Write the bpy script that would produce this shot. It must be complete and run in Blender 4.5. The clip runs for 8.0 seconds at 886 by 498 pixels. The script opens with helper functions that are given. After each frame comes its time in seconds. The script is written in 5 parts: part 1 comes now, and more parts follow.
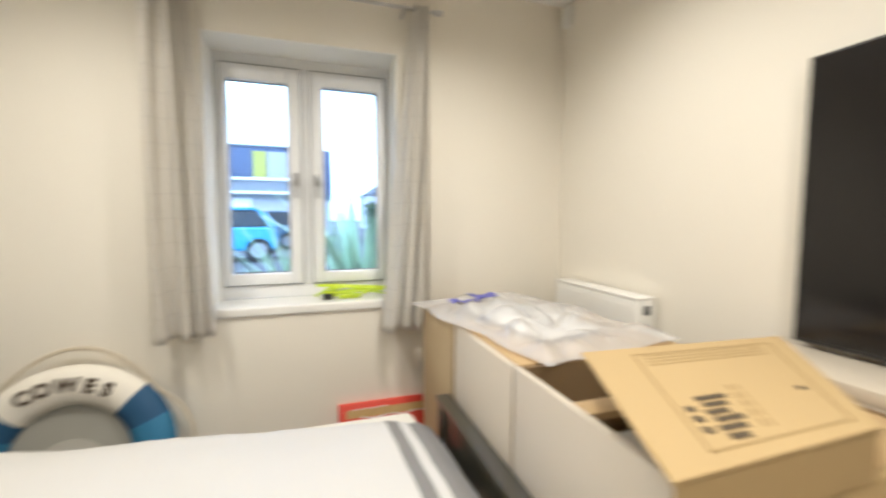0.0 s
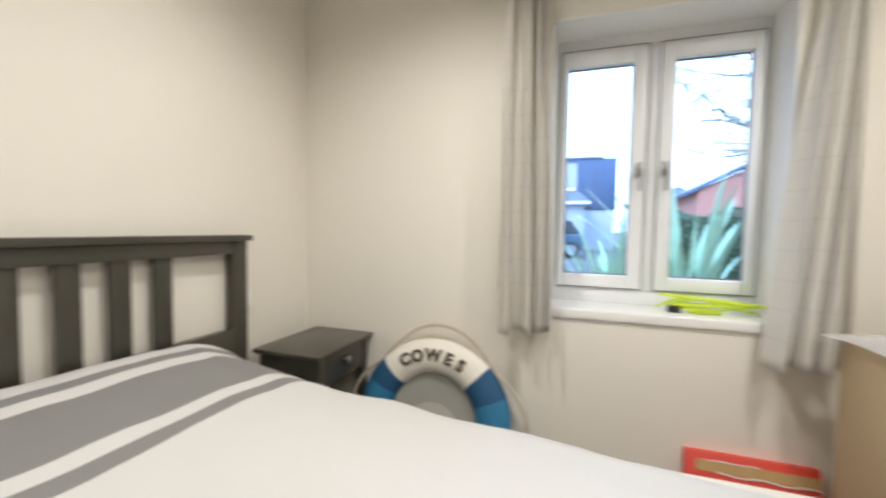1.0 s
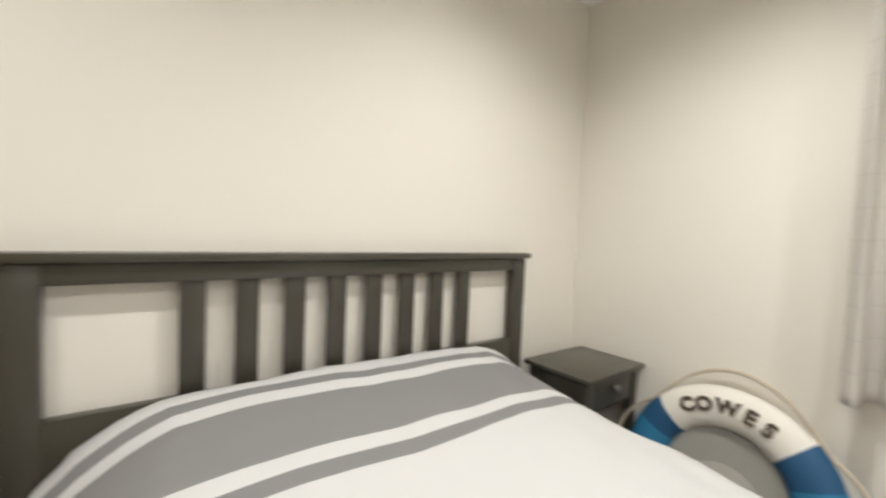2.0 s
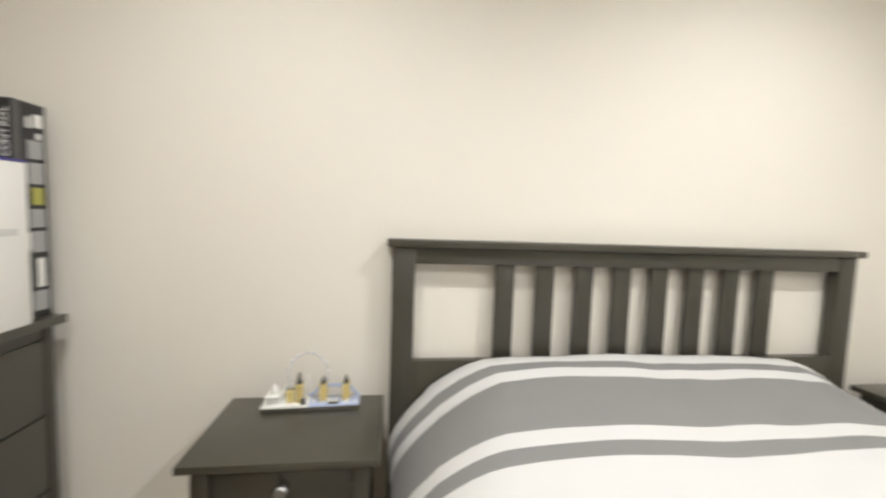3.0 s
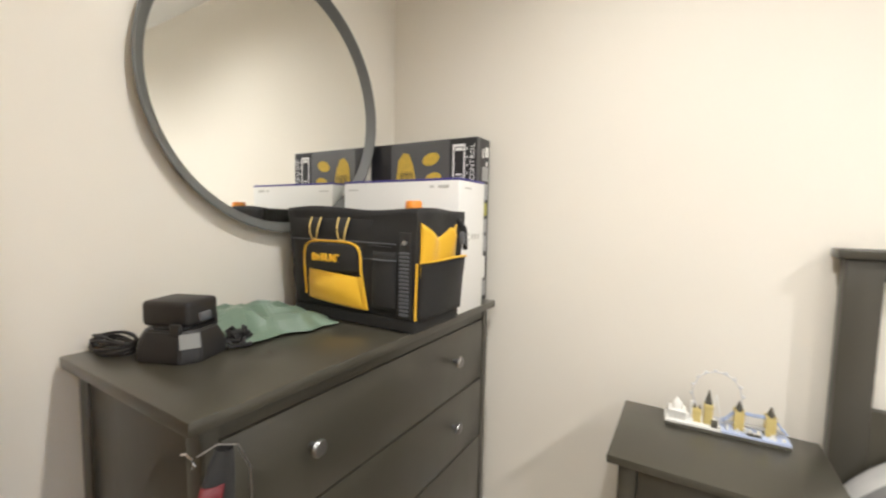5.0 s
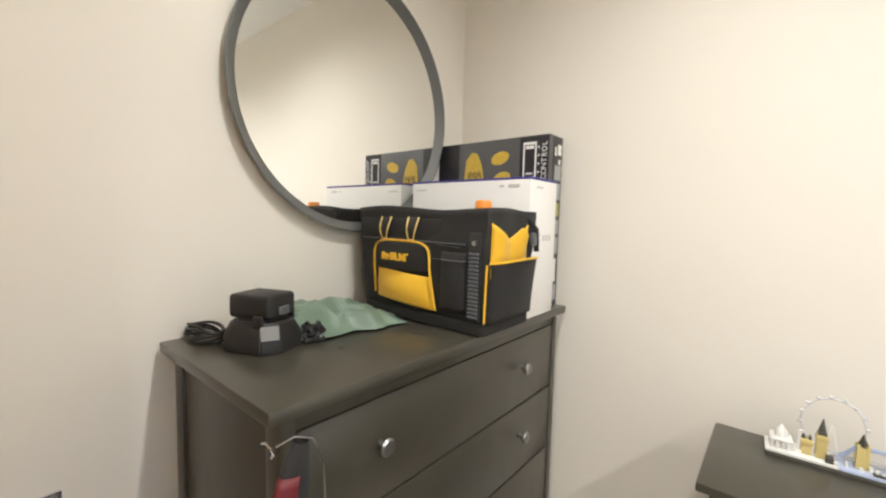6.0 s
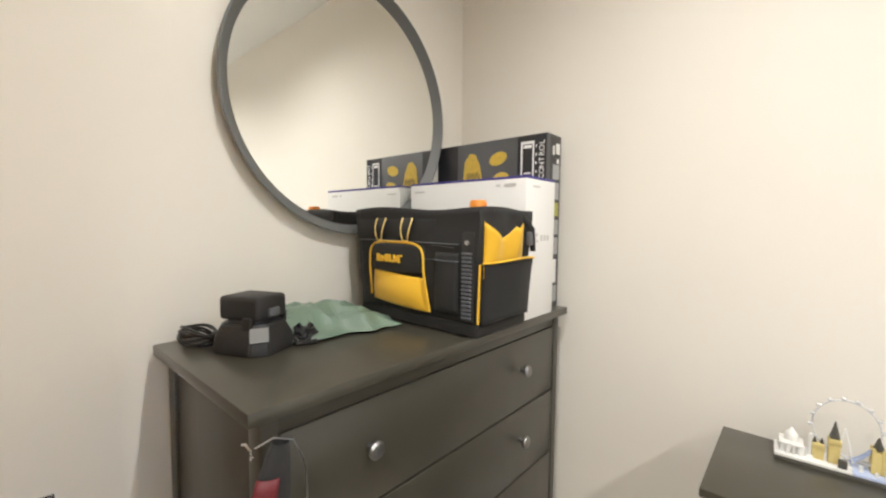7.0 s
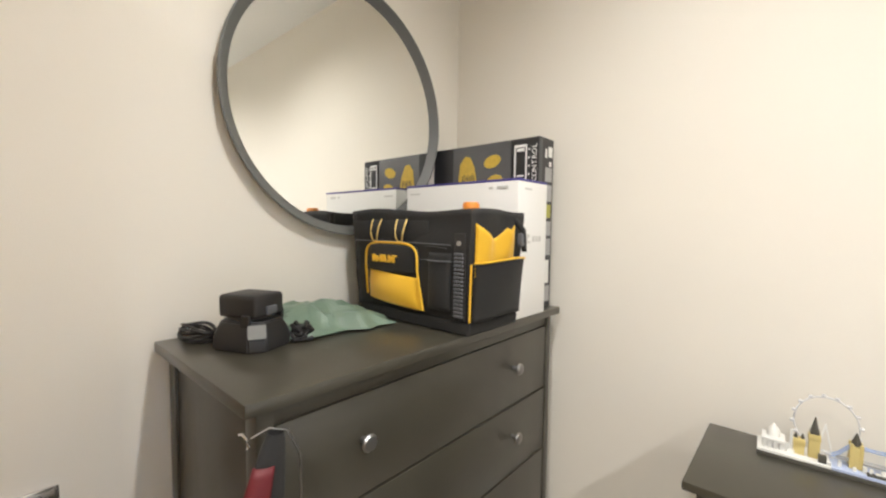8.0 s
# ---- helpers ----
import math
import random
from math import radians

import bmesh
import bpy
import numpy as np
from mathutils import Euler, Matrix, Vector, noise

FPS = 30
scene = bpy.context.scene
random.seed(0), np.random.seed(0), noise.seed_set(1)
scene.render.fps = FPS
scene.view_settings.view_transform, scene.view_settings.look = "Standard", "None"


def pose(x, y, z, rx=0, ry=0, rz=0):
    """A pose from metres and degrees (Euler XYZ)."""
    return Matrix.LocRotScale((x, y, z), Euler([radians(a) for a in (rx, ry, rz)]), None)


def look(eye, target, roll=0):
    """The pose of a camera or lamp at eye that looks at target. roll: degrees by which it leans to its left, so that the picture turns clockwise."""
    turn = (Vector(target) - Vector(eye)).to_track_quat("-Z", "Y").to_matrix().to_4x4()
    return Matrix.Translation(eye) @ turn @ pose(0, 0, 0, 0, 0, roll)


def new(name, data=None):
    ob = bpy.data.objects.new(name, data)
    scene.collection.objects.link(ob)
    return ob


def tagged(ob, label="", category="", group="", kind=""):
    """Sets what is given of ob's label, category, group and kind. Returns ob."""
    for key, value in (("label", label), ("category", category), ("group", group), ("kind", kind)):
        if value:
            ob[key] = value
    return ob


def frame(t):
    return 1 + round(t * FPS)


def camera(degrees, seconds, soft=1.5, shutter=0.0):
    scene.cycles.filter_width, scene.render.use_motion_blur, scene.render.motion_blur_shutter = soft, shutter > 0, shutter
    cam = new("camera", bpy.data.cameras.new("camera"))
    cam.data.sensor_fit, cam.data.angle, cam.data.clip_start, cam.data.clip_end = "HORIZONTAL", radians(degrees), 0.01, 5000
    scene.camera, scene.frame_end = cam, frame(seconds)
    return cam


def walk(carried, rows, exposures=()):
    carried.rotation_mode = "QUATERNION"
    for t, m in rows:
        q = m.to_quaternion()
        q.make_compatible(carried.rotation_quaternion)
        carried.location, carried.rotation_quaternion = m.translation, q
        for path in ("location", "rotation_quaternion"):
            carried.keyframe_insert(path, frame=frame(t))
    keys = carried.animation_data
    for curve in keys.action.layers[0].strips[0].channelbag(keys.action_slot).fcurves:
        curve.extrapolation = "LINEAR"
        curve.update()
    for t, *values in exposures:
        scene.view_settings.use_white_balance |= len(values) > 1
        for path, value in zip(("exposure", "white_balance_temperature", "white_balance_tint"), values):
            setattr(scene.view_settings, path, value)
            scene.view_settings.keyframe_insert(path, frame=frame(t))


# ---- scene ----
cam = camera(95.1, 8.0, soft=2.2, shutter=0.5)
PATH = [
    (0, (0.127, -1.659, 1.316), (2.021, -2.282, 1.172), 0.1),
    (0.5, (0.244, -1.483, 1.265), (2.239, -1.418, 1.149), 0.5),
    (1, (0.35, -1.375, 1.243), (2.236, -0.716, 1.142), 0.9),
    (1.2, (0.357, -1.316, 1.252), (2.154, -0.445, 1.147), 1.1),
    (2.3, (0.201, -1.271, 1.299), (1.108, 0.507, 1.178), 2.6),
    (2.5, (0.155, -1.267, 1.302), (0.853, 0.601, 1.147), 2.3),
    (3, (0.009, -1.279, 1.274), (0.268, 0.698, 1.119), 2.0),
    (3.5, (-0.108, -1.299, 1.26), (-0.261, 0.689, 1.101), 1.8),
    (4, (-0.198, -1.324, 1.256), (-0.721, 0.6, 1.097), 1.6),
    (4.5, (-0.261, -1.345, 1.247), (-1.08, 0.473, 1.088), 1.3),
    (5, (-0.319, -1.362, 1.258), (-1.348, 0.346, 1.106), 1.1),
    (6.3, (-0.352, -1.344, 1.248), (-1.66, 0.162, 1.109), 1.0),
    (6.5, (-0.348, -1.332, 1.242), (-1.667, 0.166, 1.114), 0.6),
    (7, (-0.323, -1.314, 1.238), (-1.643, 0.183, 1.117), 0.6),
    (7.5, (-0.286, -1.306, 1.234), (-1.595, 0.202, 1.12), 0.7),
    (8, (-0.288, -1.324, 1.237), (-1.611, 0.172, 1.124), 0.7),
]
walk(cam, [(t, look(eye, target, roll)) for t, eye, target, roll in PATH],
     exposures=[(0, -0.03, 6750, 8), (0.5, -0.14, 6500, 9), (1.2, -0.08, 6400, 9), (2.5, 0.10, 6200, 9), (3.5, 0.34, 6200, 9), (5.0, 0.53, 6300, 10), (7.3, 0.55, 6250, 10), (8, 0.54, 6300, 10)])

# ---------------------------------------------------------------- light
def daylight():
    w = bpy.data.worlds.new("sky")
    scene.world = w
    w.use_nodes = True
    nt = w.node_tree
    nt.nodes.clear()
    out = nt.nodes.new("ShaderNodeOutputWorld")
    sky = nt.nodes.new("ShaderNodeTexSky")
    sky.sky_type = "NISHITA"
    sky.sun_disc = False
    sky.sun_elevation, sky.sun_rotation = radians(28), radians(140)
    sky.air_density, sky.dust_density = 1.5, 4.0
    b1 = nt.nodes.new("ShaderNodeBackground")
    b1.inputs[1].default_value = SKY
    nt.links.new(sky.outputs[0], b1.inputs[0])
    # white cloud cover with soft blue gaps
    tc = nt.nodes.new("ShaderNodeTexCoord")
    no = nt.nodes.new("ShaderNodeTexNoise")
    no.inputs["Scale"].default_value, no.inputs["Detail"].default_value = 3.5, 5
    nt.links.new(tc.outputs["Generated"], no.inputs["Vector"])
    ramp = nt.nodes.new("ShaderNodeValToRGB")
    ramp.color_ramp.elements[0].position, ramp.color_ramp.elements[0].color = 0.38, (0.24, 0.42, 0.86, 1)
    ramp.color_ramp.elements[1].position, ramp.color_ramp.elements[1].color = 0.56, (0.38, 0.64, 1.0, 1)
    nt.links.new(no.outputs["Fac"], ramp.inputs[0])
    b2 = nt.nodes.new("ShaderNodeBackground")
    # an overcast sky is about three times as bright overhead as at the horizon
    sep = nt.nodes.new("ShaderNodeSeparateXYZ")
    nt.links.new(tc.outputs["Generated"], sep.inputs[0])
    lum = nt.nodes.new("ShaderNodeMath")
    lum.operation, lum.use_clamp = "MULTIPLY_ADD", False
    lum.inputs[1].default_value, lum.inputs[2].default_value = CLOUD * 2, CLOUD
    nt.links.new(sep.outputs[2], lum.inputs[0])
    nt.links.new(lum.outputs[0], b2.inputs[1])
    nt.links.new(ramp.outputs[0], b2.inputs[0])
    add = nt.nodes.new("ShaderNodeAddShader")
    nt.links.new(b1.outputs[0], add.inputs[0])
    nt.links.new(b2.outputs[0], add.inputs[1])
    nt.links.new(add.outputs[0], out.inputs[0])
    sun = new("sun", bpy.data.lights.new("sun", "SUN"))
    sun.data.energy, sun.data.angle, sun.data.color = 1.2, radians(14), (1, 0.95, 0.88)
    sun.matrix_world = look((-10, 6, 12), (6, -3, 0))


SKY, CLOUD, SPOT = 0.10, 3.3, 57.0
SPOT_COLOUR = (1.0, 0.965, 0.91)
daylight()

# ---------------------------------------------------------------- materials
def material(name, colour, rough=0.6, var=0.06, scale=6.0, bump=0.0, grain=150.0, metal=0.0, coat=0.0, stretch=(1, 1, 1), sheen=0.0):
    """Base colour varied by a coarse and a fine noise, with a fine relief."""
    m = bpy.data.materials.new(name)
    m.use_nodes = True
    nt = m.node_tree
    p = nt.nodes["Principled BSDF"]
    tc = nt.nodes.new("ShaderNodeTexCoord")
    mp = nt.nodes.new("ShaderNodeMapping")
    mp.inputs["Scale"].default_value = stretch
    nt.links.new(tc.outputs["Object"], mp.inputs[0])
    n1, n2 = nt.nodes.new("ShaderNodeTexNoise"), nt.nodes.new("ShaderNodeTexNoise")
    n1.inputs["Scale"].default_value, n1.inputs["Detail"].default_value = scale, 4
    n2.inputs["Scale"].default_value, n2.inputs["Detail"].default_value = grain, 3
    for n in (n1, n2):
        nt.links.new(mp.outputs[0], n.inputs["Vector"])
    mix = nt.nodes.new("ShaderNodeMix")
    mix.data_type = "RGBA"
    mix.inputs[6].default_value = (*[c * (1 - var) for c in colour], 1)
    mix.inputs[7].default_value = (*[min(1, c * (1 + var)) for c in colour], 1)
    av = nt.nodes.new("ShaderNodeMath")
    av.operation = "MULTIPLY_ADD"
    av.inputs[1].default_value = 0.35
    nt.links.new(n2.outputs["Fac"], av.inputs[0])
    sc = nt.nodes.new("ShaderNodeMath")
    sc.operation = "MULTIPLY"
    sc.inputs[1].default_value = 0.65
    nt.links.new(n1.outputs["Fac"], sc.inputs[0])
    nt.links.new(sc.outputs[0], av.inputs[2])
    nt.links.new(av.outputs[0], mix.inputs[0])
    nt.links.new(mix.outputs[2], p.inputs["Base Color"])
    rr = nt.nodes.new("ShaderNodeMapRange")
    rr.inputs[3].default_value, rr.inputs[4].default_value = max(0.02, rough - 0.07), min(1, rough + 0.07)
    nt.links.new(n1.outputs["Fac"], rr.inputs[0])
    nt.links.new(rr.outputs[0], p.inputs["Roughness"])
    p.inputs["Metallic"].default_value = metal
    p.inputs["Coat Weight"].default_value = coat
    p.inputs["Sheen Weight"].default_value = sheen
    if bump:
        b = nt.nodes.new("ShaderNodeBump")
        b.inputs["Strength"].default_value, b.inputs["Distance"].default_value = bump, 0.002
        nt.links.new(n2.outputs["Fac"], b.inputs["Height"])
        nt.links.new(b.outputs[0], p.inputs["Normal"])
    return m


M = dict(
    wall=material("cream_wall_paint", (0.83, 0.785, 0.70), 0.75, 0.02, 1.5, 0.15, 320),
    ceiling=material("white_ceiling_paint", (0.86, 0.85, 0.82), 0.8, 0.02, 2, 0.1, 300),
    white=material("white_gloss_paint", (0.84, 0.83, 0.80), 0.35, 0.02, 3, 0.05, 200),
    upvc=material("white_window_frame", (0.86, 0.87, 0.88), 0.3, 0.015, 3),
    carpet=material("beige_carpet", (0.52, 0.45, 0.36), 0.95, 0.15, 5, 0.9, 420, sheen=0.3),
    black=material("black_brown_wood_stain", (0.052, 0.047, 0.035), 0.36, 0.10, 3, 0.06, 60, coat=0.15, stretch=(6, 6, 1)),
    black_top=material("black_brown_wood_top", (0.057, 0.052, 0.038), 0.31, 0.10, 3, 0.06, 60, coat=0.15, stretch=(1, 6, 6)),
    laminate=material("white_laminate", (0.64, 0.57, 0.475), 0.35, 0.02, 3, 0.03, 120),
    # brown board, darkened in its colour for the shade under the lid flap
    shaded_board=material("raw_board_in_shade", (0.20, 0.125, 0.06), 0.8, 0.2, 5, 0.2, 80),
    violet=material("violet_blue_print", (0.09, 0.10, 0.48), 0.4, 0.08, 10),
    oak=material("pale_oak", (0.55, 0.38, 0.20), 0.5, 0.15, 3, 0.15, 60, stretch=(1, 8, 8)),
    card=material("brown_cardboard", (0.51, 0.365, 0.185), 0.8, 0.06, 4, 0.2, 160),
    dull_card=material("dull_cardboard", (0.47, 0.36, 0.22), 0.85, 0.08, 4, 0.2, 160),
    ink=material("dark_print", (0.085, 0.06, 0.035), 0.7, 0.4, 60),
    faded_ink=material("faded_brown_black_paint", (0.10, 0.075, 0.055), 0.8, 0.4, 60),
    crease=material("cardboard_crease", (0.36, 0.25, 0.11), 0.85, 0.1),
    steel=material("brushed_steel", (0.55, 0.55, 0.56), 0.3, 0.05, 20, metal=1.0),
    chrome=material("chrome", (0.75, 0.75, 0.76), 0.12, 0.03, 20, metal=1.0),
    rubber=material("black_plastic", (0.022, 0.021, 0.021), 0.5, 0.2, 12, 0.15, 300),
    grey_plastic=material("grey_plastic", (0.12, 0.125, 0.135), 0.4, 0.1, 12),
    nylon=material("black_nylon_weave", (0.016, 0.0155, 0.015), 0.8, 0.3, 15, 0.6, 700, sheen=0.04),
    yellow=material("yellow_nylon", (0.80, 0.46, 0.015), 0.65, 0.08, 15, 0.4, 600, sheen=0.2),
    orange=material("orange_plastic", (0.85, 0.28, 0.03), 0.4, 0.06, 15),
    bottle_grey=material("grey_bottle", (0.20, 0.20, 0.19), 0.35, 0.1, 15),
    piping=material("yellow_piping", (0.78, 0.58, 0.20), 0.7, 0.1),
    rope=material("beige_rope", (0.55, 0.48, 0.37), 0.9, 0.2, 40, 0.8, 250),
    buoy_white=material("white_canvas", (0.80, 0.76, 0.68), 0.7, 0.06, 7, 0.5, 260),
    buoy_blue=material("blue_canvas", (0.030, 0.19, 0.36), 0.65, 0.15, 7, 0.5, 260),
    buoy_navy=material("navy_canvas", (0.016, 0.085, 0.19), 0.65, 0.15, 7, 0.5, 260),
    grey_felt=material("grey_felt", (0.36, 0.35, 0.31), 0.9, 0.06, 6, 0.5, 300),
    pale_felt=material("pale_grey_felt", (0.50, 0.48, 0.43), 0.9, 0.06, 6, 0.5, 300),
    red=material("red_card", (0.72, 0.075, 0.05), 0.55, 0.08, 6),
    tan=material("tan_print", (0.55, 0.36, 0.16), 0.6, 0.2, 25),
    paper=material("white_card", (0.84, 0.83, 0.80), 0.45, 0.02, 5),
    print_blue=material("violet_blue_edge", (0.06, 0.05, 0.26), 0.45, 0.08),
    print_pale=material("faint_grey_print", (0.60, 0.59, 0.56), 0.5, 0.05),
    print_gold=material("dull_yellow_print", (0.62, 0.42, 0.05), 0.4, 0.35, 60),
    print_grey=material("pale_grey_print", (0.38, 0.38, 0.38), 0.5, 0.05),
    box_black=material("black_gloss_card", (0.018, 0.018, 0.020), 0.35, 0.5, 10),
    box_grey=material("grey_gloss_card", (0.085, 0.085, 0.085), 0.35, 0.3, 12),
    lime=material("lime_plastic", (0.62, 0.78, 0.04), 0.4, 0.08, 12),
    teal_bag=material("green_poly_bag", (0.165, 0.235, 0.175), 0.42, 0.15, 14, 0.2, 90),
    tan_brick=material("sand_plastic_brick", (0.62, 0.50, 0.20), 0.35, 0.12, 30),
    white_brick=material("white_plastic_brick", (0.82, 0.81, 0.77), 0.3, 0.04, 30),
    dark_brick=material("dark_plastic_brick", (0.09, 0.085, 0.07), 0.35, 0.1, 30),
    river=material("pale_blue_brick", (0.50, 0.57, 0.76), 0.3, 0.12, 40),
    blue_brick=material("blue_plastic_brick", (0.36, 0.46, 0.70), 0.35, 0.1, 30),
    red_nylon=material("dark_red_nylon", (0.11, 0.008, 0.012), 0.55, 0.2, 14, 0.3, 400),
    mirror_frame=material("dark_grey_ring_frame", (0.13, 0.132, 0.124), 0.5, 0.1, 10, 0.1, 200),
    oak_door=material("oak_door_veneer", (0.55, 0.36, 0.17), 0.5, 0.15, 3, 0.15, 70, stretch=(8, 8, 1)),
    asphalt=material("asphalt", (0.075, 0.08, 0.085), 0.9, 0.2, 3, 0.6, 60),
    grass=material("lawn", (0.07, 0.12, 0.045), 0.95, 0.3, 4, 0.9, 50),
    hedge=material("hedge_leaves", (0.045, 0.085, 0.045), 0.8, 0.4, 6, 0.9, 30),
    bark=material("bare_branches", (0.13, 0.115, 0.105), 0.9, 0.2, 20),
    sword=material("sword_leaf", (0.32, 0.45, 0.30), 0.45, 0.35, 4, 0.2, 60),
    render_white=material("pale_render", (0.48, 0.51, 0.54), 0.8, 0.05, 2),
    slate=material("blue_slate_roof", (0.075, 0.11, 0.19), 0.6, 0.2, 3, 0.4, 20),
    brick_red=material("red_brickwork", (0.50, 0.22, 0.17), 0.85, 0.15, 5, 0.4, 40),
    car_blue=material("bright_blue_car_paint", (0.02, 0.34, 0.58), 0.25, 0.03, 3, coat=0.8),
    car_dark=material("grey_blue_car_paint", (0.06, 0.11, 0.16), 0.25, 0.03, 3, coat=0.8),
    car_glass=material("dark_car_glass", (0.05, 0.06, 0.07), 0.08, 0.05, 3),
    tyre=material("tyre_rubber", (0.02, 0.02, 0.02), 0.8, 0.1, 10),
    panel_yellow=material("yellow_panel", (0.42, 0.40, 0.09), 0.5, 0.05, 3),
    panel_pale=material("pale_grey_panel", (0.40, 0.40, 0.38), 0.5, 0.05, 3),
    panel_grey=material("grey_panel", (0.22, 0.24, 0.27), 0.5, 0.05, 3),
    screen=material("black_screen", (0.012, 0.011, 0.011), 0.16, 0.1, 3),
    knob_metal=material("pewter_knob", (0.30, 0.30, 0.30), 0.36, 0.05, 20, metal=1.0),
)


def curtain_material():
    m = material("light_grey_linen", (0.84, 0.81, 0.76), 0.85, 0.05, 8, 0.5, 500, sheen=0.2)
    nt = m.node_tree
    p = nt.nodes["Principled BSDF"]
    base = p.inputs["Base Color"].links[0].from_socket
    # faint woven check
    tc = nt.nodes.new("ShaderNodeTexCoord")
    sep = nt.nodes.new("ShaderNodeSeparateXYZ")
    nt.links.new(tc.outputs["UV"], sep.inputs[0])
    lines = []
    for k, n in ((0, 9), (1, 15)):
        mul = nt.nodes.new("ShaderNodeMath"); mul.operation = "MULTIPLY"; mul.inputs[1].default_value = n
        fr = nt.nodes.new("ShaderNodeMath"); fr.operation = "FRACT"
        lt = nt.nodes.new("ShaderNodeMath"); lt.operation = "LESS_THAN"; lt.inputs[1].default_value = 0.07
        nt.links.new(sep.outputs[k], mul.inputs[0]); nt.links.new(mul.outputs[0], fr.inputs[0]); nt.links.new(fr.outputs[0], lt.inputs[0])
        lines.append(lt)
    mx = nt.nodes.new("ShaderNodeMath"); mx.operation = "MAXIMUM"
    nt.links.new(lines[0].outputs[0], mx.inputs[0]); nt.links.new(lines[1].outputs[0], mx.inputs[1])
    half = nt.nodes.new("ShaderNodeMath"); half.operation = "MULTIPLY"; half.inputs[1].default_value = 0.14
    nt.links.new(mx.outputs[0], half.inputs[0])
    mix = nt.nodes.new("ShaderNodeMix"); mix.data_type = "RGBA"
    mix.inputs[7].default_value = (0.52, 0.50, 0.47, 1)
    nt.links.new(half.outputs[0], mix.inputs[0]); nt.links.new(base, mix.inputs[6])
    nt.links.new(mix.outputs[2], p.inputs["Base Color"])
    tr = nt.nodes.new("ShaderNodeBsdfTranslucent")
    nt.links.new(mix.outputs[2], tr.inputs[0])
    ms = nt.nodes.new("ShaderNodeMixShader"); ms.inputs[0].default_value = 0.45
    nt.links.new(p.outputs[0], ms.inputs[1]); nt.links.new(tr.outputs[0], ms.inputs[2])
    nt.links.new(ms.outputs[0], nt.nodes["Material Output"].inputs[0])
    return m


def duvet_material():
    """White cotton with grey printed bands at both ends; the map's second axis is the distance from the head in metres."""
    m = material("striped_cotton", (0.655, 0.645, 0.63), 0.9, 0.02, 5, 0.35, 600, sheen=0.1)
    nt = m.node_tree
    p = nt.nodes["Principled BSDF"]
    base = p.inputs["Base Color"].links[0].from_socket
    tc = nt.nodes.new("ShaderNodeTexCoord")
    sep = nt.nodes.new("ShaderNodeSeparateXYZ")
    nt.links.new(tc.outputs["UV"], sep.inputs[0])
    total = None
    for a, b in STRIPES:
        g = nt.nodes.new("ShaderNodeMath"); g.operation = "GREATER_THAN"; g.inputs[1].default_value = a
        l = nt.nodes.new("ShaderNodeMath"); l.operation = "LESS_THAN"; l.inputs[1].default_value = b
        nt.links.new(sep.outputs[1], g.inputs[0]); nt.links.new(sep.outputs[1], l.inputs[0])
        q = nt.nodes.new("ShaderNodeMath"); q.operation = "MULTIPLY"
        nt.links.new(g.outputs[0], q.inputs[0]); nt.links.new(l.outputs[0], q.inputs[1])
        if total is None:
            total = q
        else:
            s = nt.nodes.new("ShaderNodeMath"); s.operation = "MAXIMUM"
            nt.links.new(total.outputs[0], s.inputs[0]); nt.links.new(q.outputs[0], s.inputs[1])
            total = s
    mix = nt.nodes.new("ShaderNodeMix"); mix.data_type = "RGBA"
    mix.inputs[7].default_value = (0.235, 0.228, 0.225, 1)
    nt.links.new(total.outputs[0], mix.inputs[0]); nt.links.new(base, mix.inputs[6])
    nt.links.new(mix.outputs[2], p.inputs["Base Color"])
    return m


def clear_material(name, rough, tint=(1, 1, 1), white=0.0):
    m = bpy.data.materials.new(name)
    m.use_nodes = True
    nt = m.node_tree
    p = nt.nodes["Principled BSDF"]
    tr = nt.nodes.new("ShaderNodeBsdfTransparent")
    tr.inputs[0].default_value = (*tint, 1)
    p.inputs["Base Color"].default_value = (0.9, 0.9, 0.92, 1)
    p.inputs["Roughness"].default_value = rough
    p.inputs["Specular IOR Level"].default_value = 0.8
    fr = nt.nodes.new("ShaderNodeFresnel")
    fr.inputs[0].default_value = 1.45
    ad = nt.nodes.new("ShaderNodeMath"); ad.operation = "ADD"; ad.inputs[1].default_value = white
    gl = nt.nodes.new("ShaderNodeBsdfGlossy")
    gl.inputs["Roughness"].default_value = rough
    top = nt.nodes.new("ShaderNodeMixShader")
    nt.links.new(fr.outputs[0], top.inputs[0])
    body = nt.nodes.new("ShaderNodeMixShader"); body.inputs[0].default_value = white
    nt.links.new(tr.outputs[0], body.inputs[1]); nt.links.new(p.outputs[0], body.inputs[2])
    nt.links.new(body.outputs[0], top.inputs[1]); nt.links.new(gl.outputs[0], top.inputs[2])
    nt.links.new(top.outputs[0], nt.nodes["Material Output"].inputs[0])
    return m


STRIPES = ((0.105, 0.146), (0.189, 0.370), (0.415, 0.459), (1.915, 1.96), (1.995, 2.5))
M["curtain"] = curtain_material()
M["duvet"] = duvet_material()
M["glass"] = clear_material("window_glass", 0.02)
M["poly"] = clear_material("clear_poly_film", 0.42, (0.97, 0.97, 0.98), 0.42)
M["clear_brick"] = clear_material("clear_plastic_brick", 0.1, (0.97, 0.98, 1.0), 0.75)
mm = bpy.data.materials.new("mirror_silver")
mm.use_nodes = True
mm.node_tree.nodes["Principled BSDF"].inputs["Base Color"].default_value = (0.95, 0.96, 0.94, 1)
mm.node_tree.nodes["Principled BSDF"].inputs["Metallic"].default_value = 1
mm.node_tree.nodes["Principled BSDF"].inputs["Roughness"].default_value = 0.015
M["mirror"] = mm
